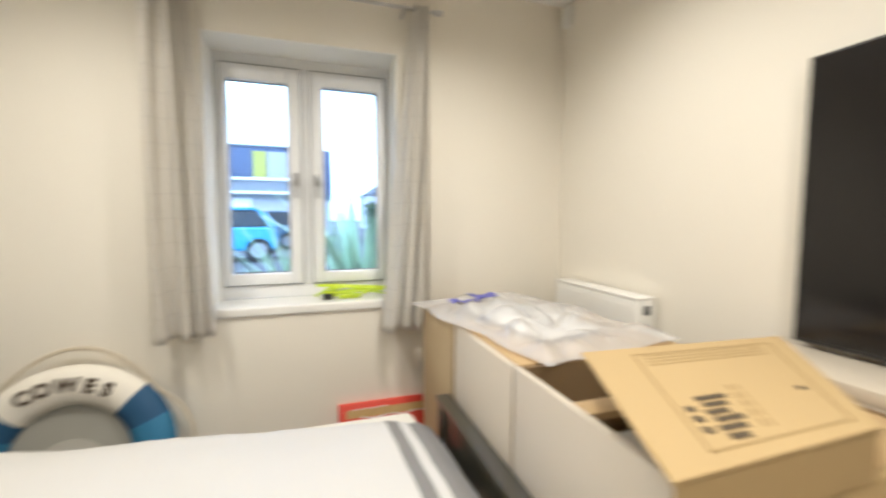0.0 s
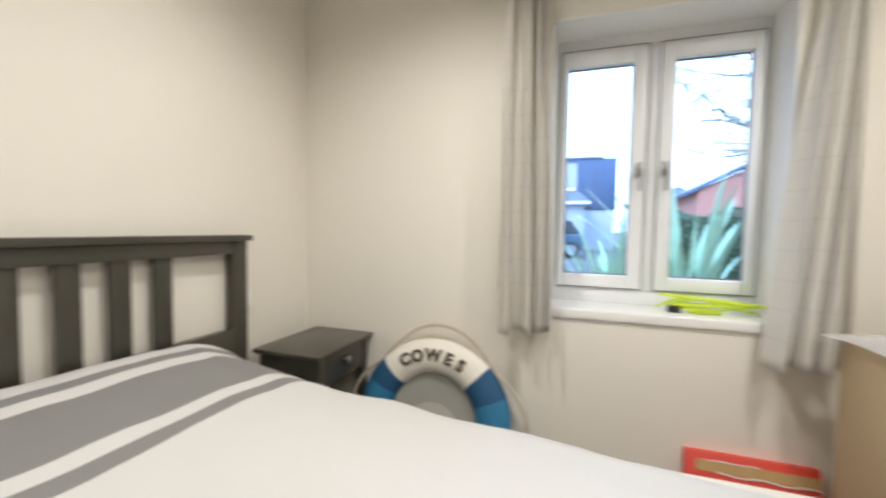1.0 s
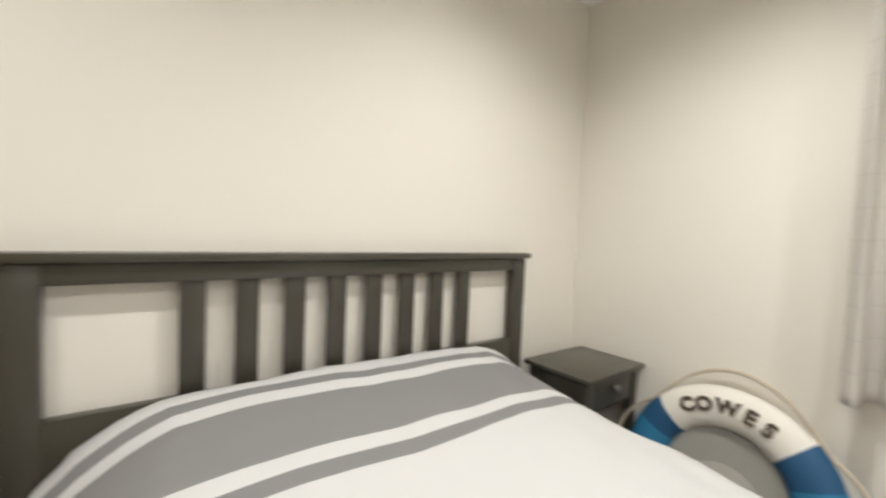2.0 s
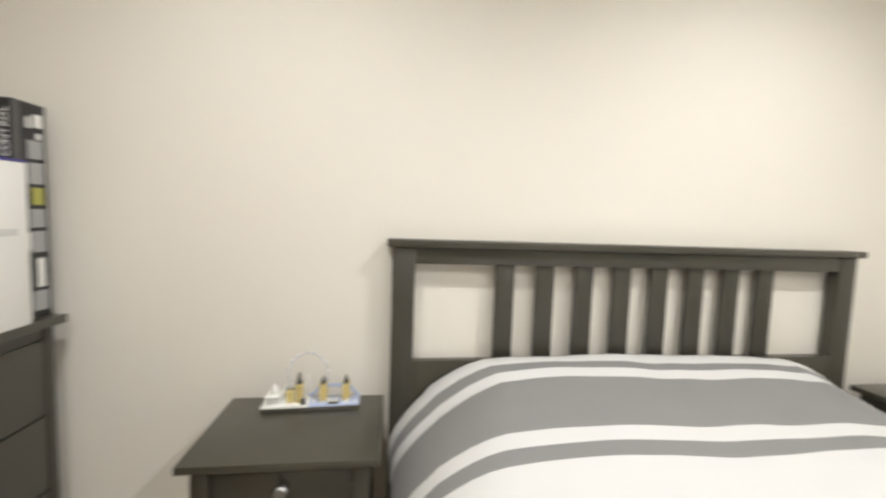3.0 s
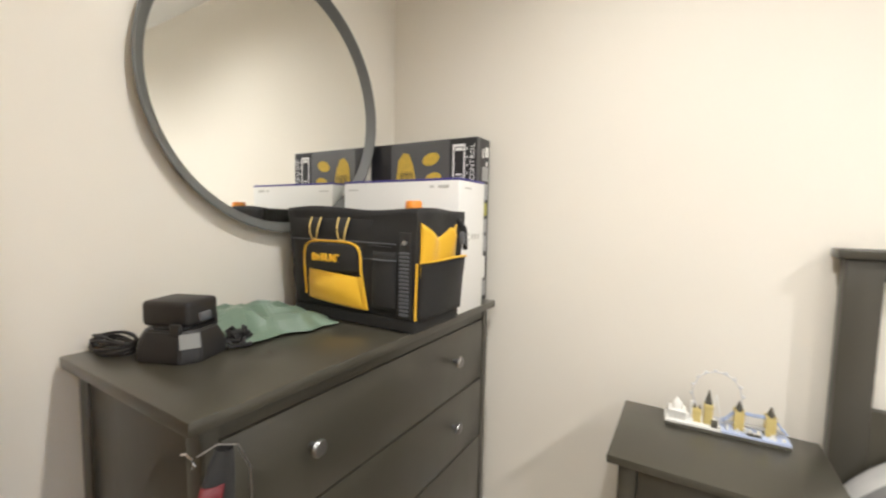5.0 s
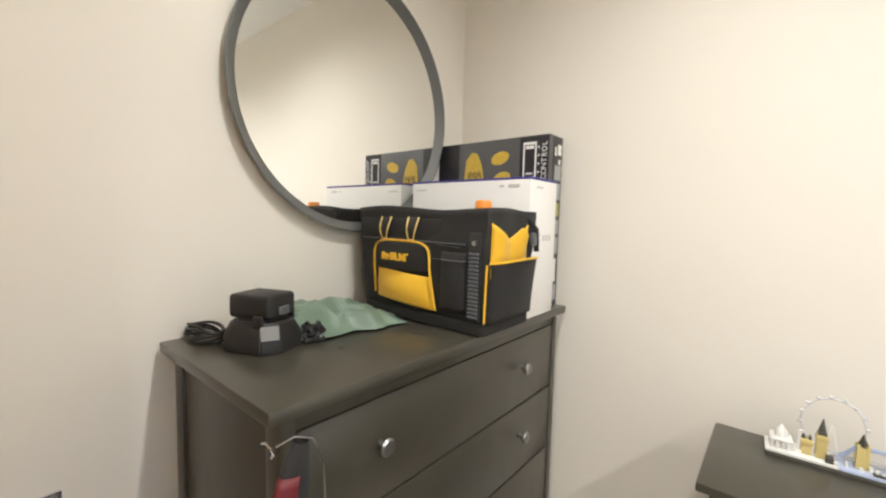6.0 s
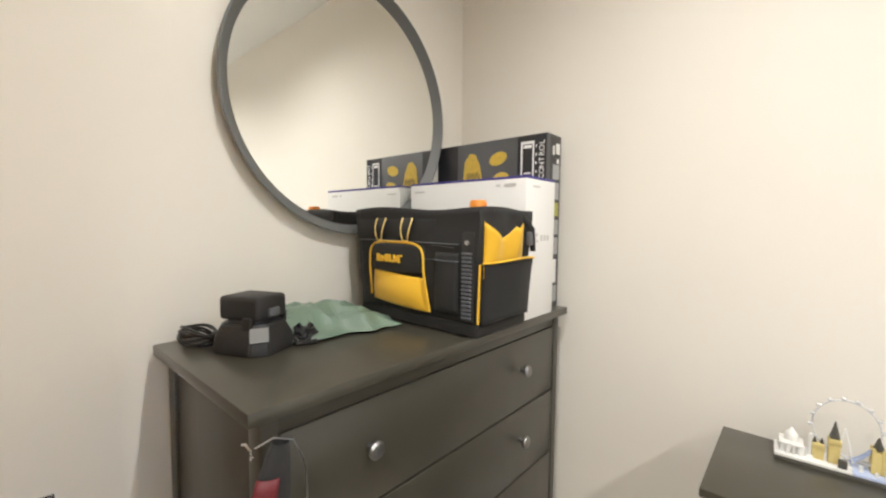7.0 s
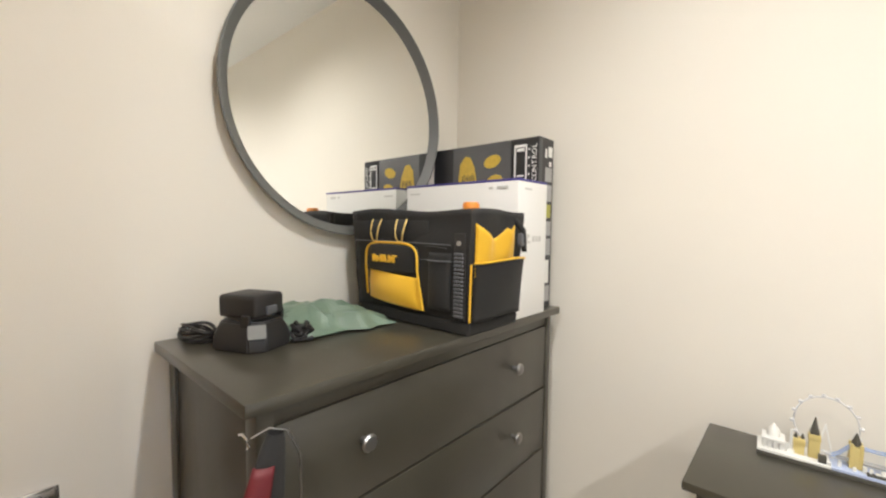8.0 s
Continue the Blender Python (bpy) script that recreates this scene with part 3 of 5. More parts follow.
def set_box():
    """The tall black toy-set carton behind the console carton."""
    t = thing("toy_set_carton", "tall black glossy carton printed with yellow vehicle shapes", "carton", pose(-1.428, 0.008, DT))
    L, T, H = 0.475, 0.100, 0.583
    part("body", box(B(), 0, -T, 0, L, 0, H, 0.003), "box_grey", t)
    y = -T - 0.0012
    for x0, x1 in ((0.0, 0.10), (0.365, L - 0.003)):
        part("dark_print", box(B(), x0, y, 0.30, x1, -T - 0.0002, H - 0.004), "box_black", t)
    bm = B()
    up = Matrix.Translation((0, -T - 0.0015, 0)) @ Matrix.Rotation(radians(90), 4, "X")
    prism(bm, ((0.125, 0.42), (0.135, 0.515), (0.16, 0.545), (0.185, 0.54), (0.205, 0.50), (0.222, 0.42)), 0.0006, up)
    for cx, cy, rx, ry in ((0.285, 0.515, 0.036, 0.024), (0.295, 0.445, 0.034, 0.022)):
        prism(bm, [(cx + rx * math.cos(a * 0.4189) + ry * 0.4 * math.sin(a * 0.4189), cy + ry * math.sin(a * 0.4189)) for a in range(15)], 0.0006, up)
    part("yellow_print", bm, "print_gold", t, "yellow printed vehicle shapes")
    bm = B()
    for k in range(7):
        box(bm, 0.146 + k * 0.009, y - 0.0012, 0.43 + 0.012 * (k % 3), 0.150 + k * 0.009, y - 0.0006, 0.47 + 0.006 * (k % 2))
    part("print_shadow", bm, "box_black", t)
    bm = B()
    for x0, z0, x1, z1 in ((0.384, 0.44, 0.422, 0.446), (0.384, 0.552, 0.422, 0.561), (0.378, 0.44, 0.384, 0.561), (0.422, 0.44, 0.428, 0.561), (0.388, 0.538, 0.418, 0.549), (0.390, 0.452, 0.416, 0.458)):
        box(bm, x0, y - 0.0008, z0, x1, y - 0.0001, z1)
    for k in range(4):
        box(bm, 0.433, y - 0.0008, 0.455 + k * 0.028, 0.438, y - 0.0001, 0.463 + k * 0.028)
    part("phone_print", bm, "paper", t, "pale printed phone outline")
    bm = B()
    q = Matrix.Rotation(radians(90), 4, "X") @ Matrix.Rotation(radians(90), 4, "Z")
    letters(bm, "CONTROL", 0.026, 0.0004, lambda i: Matrix.Translation((0.457, y - 0.0005, 0.442 + i * 0.0185)) @ q)
    part("lettering", bm, "paper", t, "white upright lettering")
    # printed patches on the narrow end
    part("end_print", box(B(), L + 0.0001, -T + 0.02, 0.004, L + 0.0004, -0.004, H - 0.004), "box_black", t)
    for y0, z0, y1, z1 in ((-0.062, 0.515, -0.050, 0.545), (-0.040, 0.52, -0.012, 0.555), (-0.045, 0.085, -0.020, 0.165), (-0.072, 0.19, -0.062, 0.235), (-0.032, 0.488, -0.018, 0.505)):
        part("white_label", box(B(), L + 0.0002, y0, z0, L + 0.0012, y1, z1), "paper", t)
    for y0, z0, y1, z1 in ((-0.060, 0.435, -0.012, 0.484), (-0.060, 0.368, -0.012, 0.425), (-0.060, 0.25, -0.012, 0.30), (-0.058, 0.182, -0.012, 0.24), (-0.060, 0.02, -0.012, 0.075)):
        part("grey_label", box(B(), L + 0.0002, y0, z0, L + 0.0012, y1, z1), "print_grey", t)
    part("yellow_label", box(B(), L + 0.0002, -0.052, 0.312, L + 0.0012, -0.016, 0.358), "panel_yellow", t)


def console_box():
    t = thing("console_carton", "tall white carton with a blue edge and pale logo shapes", "carton", pose(-1.393, -0.102, DT))
    L, T, H = 0.475, 0.178, 0.424
    part("body", box(B(), 0, -T, 0, L, 0, H - 0.007, 0.002), "paper", t)
    part("blue_lid_edge", box(B(), -0.0008, -T - 0.0008, H - 0.007, L + 0.0008, 0.0008, H, 0.001), "print_blue", t)
    for x0, z0, x1, z1 in ((0.37, 0.395, 0.385, 0.402), (0.40, 0.394, 0.44, 0.403), (0.02, 0.39, 0.07, 0.395)):
        part("print_bar", box(B(), x0, -T - 0.0012, z0, x1, -T - 0.0002, z1), "print_pale", t)
    x = L + 0.0002
    part("print_bar", box(B(), x, -0.14, 0.392, x + 0.001, -0.10, 0.398), "print_pale", t)
    bm = B()
    # plain logo shapes
    box(bm, x, -0.125, 0.232, x + 0.001, -0.119, 0.258)
    box(bm, x, -0.135, 0.229, x + 0.001, -0.103, 0.236)
    box(bm, x, -0.119, 0.246, x + 0.001, -0.108, 0.257)
    for k in range(3):
        y0 = -0.090 + k * 0.020
        box(bm, x, y0, 0.233, x + 0.001, y0 + 0.013, 0.251, 0.0004, 1)
    part("logo_shapes", bm, "print_pale", t)


def tool_bag():
    t = thing("tool_bag", "open black nylon tool bag with yellow pockets and trim", "tool bag", pose(-1.350, -0.530, DT))
    W, D, H = 0.445, 0.225, 0.322
    # hull: slightly bulging walls with an uneven open rim
    def wall(u, v, inset=0.0):
        a = u * 4
        k = int(min(3, a))
        q = a - k
        c = ((0, 0), (W, 0), (W, D), (0, D))
        x = c[k][0] + (c[(k + 1) % 4][0] - c[k][0]) * q
        y = c[k][1] + (c[(k + 1) % 4][1] - c[k][1]) * q
        bul = 0.010 * math.sin(math.pi * q) * math.sin(math.pi * min(1, v * 1.2))
        n = ((0, -1), (1, 0), (0, 1), (-1, 0))[k]
        fl = 0.014 * v
        cx, cy = W / 2, D / 2
        x += n[0] * bul + (x - cx) / W * fl * 2
        y += n[1] * bul + (y - cy) / D * fl * 2
        x += (cx - x) / W * inset * 2
        y += (cy - y) / D * inset * 2
        z = 0.035 + v * (H - 0.035) + (0.004 * math.sin(u * 25) + 0.007 * noise.noise(Vector((u * 9, 0, 0)))) * max(0, v - 0.6) * 2
        x += 0.005 * noise.noise(Vector((u * 14, v * 5, 1)))
        y += 0.005 * noise.noise(Vector((u * 14, v * 5, 7)))
        return Vector((x, y, z))
    bm = sheet(B(), lambda u, v: wall(u * 0.9999, v), 64, 18)
    body = part("body", bm, "nylon", t)
    s = body.modifiers.new("thickness", "SOLIDIFY")
    s.thickness, s.offset = 0.012, -1
    part("base_tray", box(B(), -0.004, -0.004, 0, W + 0.006, D + 0.004, 0.036, 0.010, 3), "nylon", t, "moulded black base tray")
    part("floor_panel", box(B(), 0.012, 0.012, 0.05, W - 0.012, D - 0.012, 0.06), "nylon", t)
    part("inner_divider", box(B(), 0.05, D * 0.5, 0.06, W - 0.05, D * 0.5 + 0.012, H - 0.05, 0.004), "nylon", t)
    # front pocket with a yellow lower half
    def pocket(x0, x1, z0, z1, puff, top):
        def f(u, v):
            q = math.sin(math.pi * min(max(u, 0), 1)) ** 0.5 * math.sin(math.pi * (0.12 + v * (0.5 if top else 0.75))) ** 0.6
            return Vector((x0 + (x1 - x0) * u + (0.02 * (1 - v) * u if not top else 0), -0.012 - puff * q, z0 + (z1 - z0) * v - (0.014 * u if not top else 0.012 * abs(u - 0.5) ** 3 * 8 * (v == 1))))
        return f
    for nm, mt, fn in (("pocket_front", "yellow", pocket(0.074, 0.286, 0.062, 0.150, 0.028, False)), ("pocket_flap", "nylon", pocket(0.074, 0.286, 0.148, 0.226, 0.024, True))):
        o = part(nm, sheet(B(), fn, 20, 12), mt, t)
        o.modifiers.new("thickness", "SOLIDIFY").thickness = 0.004
    pts = [(0.072, -0.020, 0.072)]
    for k in range(25):
        a = math.pi - k / 24 * math.pi
        ca, sa = math.cos(a), math.sin(a)
        pts.append((0.180 + 0.110 * math.copysign(abs(ca) ** 0.45, ca), -0.026, 0.160 + 0.070 * abs(sa) ** 0.45))
    pts.append((0.308, -0.022, 0.052))
    part("yellow_piping", tube(B(), pts, 0.0035, 6), "yellow", t)
    # plain yellow shapes where the brand mark is stitched
    bm = B()
    for k, h in enumerate((0.0215, 0.017, 0.0215, 0.0215, 0.0215, 0.0215)):
        x0 = 0.122 + k * 0.0172
        box(bm, x0, -0.0450, 0.1745, x0 + 0.0048, -0.0335, 0.1745 + h, 0.0008, 1)
        box(bm, x0 + 0.0048, -0.0448, 0.1745 + (k % 3) * 0.0082, x0 + 0.0140, -0.0335, 0.1795 + (k % 3) * 0.0082, 0.0008, 1)
        if k % 2 == 0:
            box(bm, x0 + 0.0105, -0.0450, 0.1770, x0 + 0.0145, -0.0335, 0.1925, 0.0008, 1)
    part("brand_shapes", bm, "yellow", t, "plain yellow stitched shapes")
    # hanging webbing loops
    for x in (0.098, 0.206):
        def strap(u, v, x=x):
            w = 0.019 * (1 - 0.55 * v ** 2)
            return Vector((x + 0.020 + (u - 0.5) * 2 * w + 0.006 * math.sin(v * 3.2) - 0.006 * v, -0.020 - 0.014 * math.sin(v * 2.9), 0.296 - 0.062 * v))
        lp = part("webbing_loop", sheet(B(), strap, 4, 12), "nylon", t, "black webbing tool loop")
        lp.modifiers.new("thickness", "SOLIDIFY").thickness = 0.003
        for u in (0, 1):
            part("edging", tube(B(), [strap(u, k / 12) + Vector((0, -0.002, 0)) for k in range(13)], 0.0022, 6), "piping", lp, "pale yellow stitched edging")
        part("edging", tube(B(), [strap(k / 4, 1) + Vector((0, -0.002, 0)) for k in range(5)], 0.0020, 6), "piping", lp)
    bm = B()
    box(bm, -0.005, -0.016, 0.235, W * 0.72, -0.011, 0.292, 0.002)
    part("rim_band", bm, "nylon", t)
    for k in range(2):
        part("stitching", tube(B(), [(0.285, -0.014, 0.224 - k * 0.036), (0.33, -0.018, 0.226 - k * 0.036), (0.385, -0.015, 0.222 - k * 0.036)], 0.0008, 5), "grey_plastic", t)
    # flat zipped pocket beside the front pocket
    def side_pocket(u, v):
        q = math.sin(math.pi * u) ** 0.5 * math.sin(math.pi * (0.1 + 0.8 * v)) ** 0.5
        return Vector((0.318 + 0.082 * u, -0.012 - 0.014 * q, 0.060 + 0.150 * v))
    sp = part("side_pocket", sheet(B(), side_pocket, 12, 14), "nylon", t, "flat black side pocket")
    sp.modifiers.new("thickness", "SOLIDIFY").thickness = 0.003
    part("zip", tube(B(), [side_pocket(k / 10, 0.86) + Vector((0, -0.003, 0)) for k in range(11)], 0.0018, 6), "grey_plastic", sp, "dull grey zip line")
    part("seam", tube(B(), [(0.0, -0.016, 0.232), (0.15, -0.021, 0.234), (0.32, -0.020, 0.232), (0.40, -0.016, 0.231)], 0.0016, 6), "grey_plastic", t)
    # ribbed carry strap down the corner
    for k in range(17):
        part("guard_rib", box(B(), 0.412, -0.020, 0.050 + k * 0.0098, 0.440, -0.012, 0.0555 + k * 0.0098, 0.001, 1), "grey_plastic", t, "grey plastic rib")
    part("guard_base", box(B(), 0.408, -0.013, 0.042, 0.444, -0.008, 0.262, 0.002), "rubber", t)
    part("rivet", cyl(B(), (0.426, -0.013, 0.236), (0.426, -0.018, 0.236), 0.006), "steel", t, "steel rivet")
    # end pocket with yellow lining
    def endp(u, v):
        return Vector((W + 0.012 + (0.024 + 0.030 * v) * math.sin(math.pi * u) ** 0.6, 0.004 + u * (D - 0.006), 0.035 + v * 0.150 + 0.012 * math.sin(u * 3)))
    o = part("end_pocket", sheet(B(), endp, 20, 12), "nylon", t)
    o.modifiers.new("thickness", "SOLIDIFY").thickness = 0.004
    part("pocket_piping", tube(B(), [endp(k / 20, 1) + Vector((0.002, 0, 0.002)) for k in range(21)], 0.003, 6), "yellow", t)
    part("corner_piping", tube(B(), [(W + 0.010, -0.006, 0.040), (W + 0.013, -0.008, 0.11), (W + 0.014, -0.006, 0.185)], 0.0032, 6), "yellow", t)
    def lining(u, v):
        top = 0.288 - 0.045 * abs(math.sin(2.6 * math.pi * u * 0.75)) + 0.008 * math.sin(u * 9)
        return Vector((W + 0.016 + 0.034 * math.sin(math.pi * u) * (0.5 + 0.5 * v) + 0.012 * math.sin(u * 13) * v, 0.006 + u * (D - 0.05), 0.15 + v * (top - 0.15)))
    o = part("yellow_lining", sheet(B(), lining, 24, 10), "yellow", t, "open yellow pocket lining")
    o.modifiers.new("thickness", "SOLIDIFY").thickness = 0.003
    bm = B()
    tube(bm, [(W + 0.01, D - 0.03, 0.30), (W + 0.03, D - 0.015, 0.27), (W + 0.028, D - 0.005, 0.21)], 0.008, 8)
    part("side_strap", bm, "nylon", t)
    part("buckle", box(B(), W + 0.018, D - 0.028, 0.225, W + 0.034, D - 0.002, 0.262, 0.004), "grey_plastic", t)


def small_dresser_things():
    # bottle standing in the tool bag
    b = thing("spray_bottle", "grey bottle with an orange cap inside the bag", "bottle", pose(-1.000, -0.40, DT + 0.066))
    part("bottle_body", lathe(B(), ((0.001, 0), (0.034, 0), (0.036, 0.01), (0.036, 0.20), (0.034, 0.225), (0.022, 0.252), (0.018, 0.258)), seg=28), "bottle_grey", b)
    part("cap", lathe(B(), ((0.019, 0.258), (0.024, 0.258), (0.024, 0.276), (0.020, 0.282), (0.001, 0.282)), seg=24), "orange", b, "orange cap")
    # charger with a battery on it
    m = pose(-1.228, -0.922, DT, 0, 0, 24) @ Matrix.Diagonal((0.90, 0.90, 1.06, 1))
    c = thing("battery_charger", "black tool battery seated in its charger", "charger", m)
    def oct_(w, d, k):
        return ((-w + k, -d), (w - k, -d), (w, -d + k), (w, d - k), (w - k, d), (-w + k, d), (-w, d - k), (-w, -d + k))
    bm = B()
    lo = oct_(0.082, 0.073, 0.03)
    hi = oct_(0.066, 0.056, 0.026)
    v0 = [bm.verts.new((x, y, 0.0)) for x, y in lo]
    v1 = [bm.verts.new((x, y, 0.028)) for x, y in lo]
    v2 = [bm.verts.new((x, y, 0.060)) for x, y in hi]
    bm.faces.new(v0[::-1]); bm.faces.new(v2)
    for a, b2 in ((v0, v1), (v1, v2)):
        for k in range(8):
            bm.faces.new((a[k], a[(k + 1) % 8], b2[(k + 1) % 8], b2[k]))
    bmesh.ops.bevel(bm, geom=bm.edges[:], offset=0.004, segments=2, affect="EDGES")
    part("charger_base", bm, "rubber", c)
    part("battery", box(B(), -0.058, -0.052, 0.066, 0.058, 0.050, 0.115, 0.010, 3), "rubber", c)
    part("battery_rail", box(B(), -0.040, -0.040, 0.058, 0.040, 0.040, 0.068, 0.002), "grey_plastic", c)
    part("release_button", box(B(), 0.056, -0.018, 0.072, 0.064, 0.018, 0.090, 0.003), "grey_plastic", c)
    # thin pale plate standing in for the reflection on the front chamfer
    mt = Matrix.Translation((0.0630, -0.0540, 0.043)) @ Matrix.Rotation(radians(-45), 4, "Z") @ Matrix.Rotation(radians(-27), 4, "Y")
    part("chamfer_sheen", box(B(), -0.001, -0.020, -0.015, 0.0015, 0.020, 0.014, 0.0, 1, mt), "bottle_grey", c, "pale grey plate for the sheen on the chamfer")
    for y in (-0.062, 0.055):
        part("contact_lug", box(B(), 0.020, y, 0.05, 0.045, y + 0.010, 0.075, 0.003), "rubber", c)
    # its coiled lead
    k = thing("coiled_cable", "black mains cable coiled beside the charger", "cable", pose(-1.362, -0.993, DT, 0, 0, 8) @ Matrix.Diagonal((1, 1, 0.85, 1)))
    rnd = random.Random(5)
    for j in range(6):
        rx, ry = 0.055 + rnd.uniform(-0.008, 0.01), 0.026 + rnd.uniform(-0.006, 0.008)
        z = 0.005 + j * 0.0065
        part("loop", tube(B(), [(rx * math.cos(a * 0.314), ry * math.sin(a * 0.314), max(0.004, z + 0.006 * math.sin(a * 0.628 + j))) for a in range(20)], 0.0036, 6, True), "rubber", k)
    part("lead", tube(B(), [(0.045, 0.01, 0.01), (0.07, 0.03, 0.006), (0.09, 0.05, 0.006)], 0.0036, 6), "rubber", k)
    # crumpled green bag
    def crumple(u, v):
        x, y = (u - 0.5), (v - 0.5)
        n = noise.noise(Vector((u * 4, v * 4, 2))) * 0.4 + (1 - 2.4 * abs(noise.noise(Vector((u * 3.5, v * 4, 5))))) * 0.5
        edge = max(0.0, 1 - (max(abs(x), abs(y)) * 2) ** 3)
        return Vector((x * 0.245 + 0.03 * noise.noise(Vector((v * 5, u, 1))), y * 0.32 + 0.02 * noise.noise(Vector((u * 5, v, 9))), 0.004 + edge * (0.040 + 0.050 * n) * (1.15 - 0.5 * v)))
    bm = sheet(B(), crumple, 26, 30)
    ob = solid("plastic_bag", bm, "teal_bag", "crumpled dull green plastic bag on the chest", "bag", m=pose(-1.275, -0.705, DT + 0.002, 0, 0, -8))
    ob.data.shade_flat()
    s = ob.modifiers.new("thickness", "SOLIDIFY")
    s.thickness, s.offset = 0.002, 1
    # black strap things between the charger and the bag
    k = thing("black_cable_plug", "small black plug and cable beside the green bag", "cable", pose(-1.185, -0.825, DT))
    bm = B()
    for j in range(4):
        tube(bm, [((0.026 - 0.004 * j) * math.cos(a * 0.37 + j) + 0.006 * math.sin(a * 1.9 + j), (0.030 - 0.005 * j) * math.sin(a * 0.37 + j), 0.007 + 0.009 * j + 0.009 * math.sin(a * 0.74 + 2 * j) * (j > 0)) for a in range(17)], 0.005, 6, True)
    part("coil", bm, "rubber", k)
    part("plug", box(B(), -0.02, -0.015, 0.0, 0.015, 0.025, 0.035, 0.006), "rubber", k)


def hanging_bag():
    t = thing("hanging_bag", "small black and dark red bag hanging on the chest", "bag", pose(-0.915, -1.064, 0.768, -6, 0, 0))
    part("hook", tube(B(), [(-0.012, -0.024, 0.140), (-0.002, -0.024, 0.144), (0.012, -0.022, 0.140), (0.014, -0.020, 0.130), (0.008, -0.018, 0.124)], 0.0022, 8), "chrome", t, "small chrome hook over the drawer front")
    def f(u, v):
        a = u * 2 * math.pi
        w = (0.012 + 0.045 * (1 - v) ** 0.7)
        return Vector((0.032 + 0.028 * (1 - v * 0.6) * math.cos(a), 0.012 + w * math.sin(a) - 0.03 * (1 - v), -0.16 + v * 0.31))
    part("body", sheet(B(), f, 28, 18), "nylon", t)
    def r(u, v):
        p = f(1.02 - u * 0.30, 0.26 + v * 0.60)
        return p + Vector((0.005, -0.005, 0))
    o = part("red_panel", sheet(B(), r, 12, 12), "red_nylon", t, "dark red front panel")
    o.modifiers.new("thickness", "SOLIDIFY").thickness = 0.003
    part("wire_handle", tube(B(), [(0.02, -0.020, 0.145), (0.034, 0.0, 0.160), (0.036, 0.03, 0.150), (0.036, 0.055, 0.105), (0.036, 0.064, 0.04), (0.034, 0.06, -0.06)], 0.0013, 6), "steel", t, "thin bright wire handle")


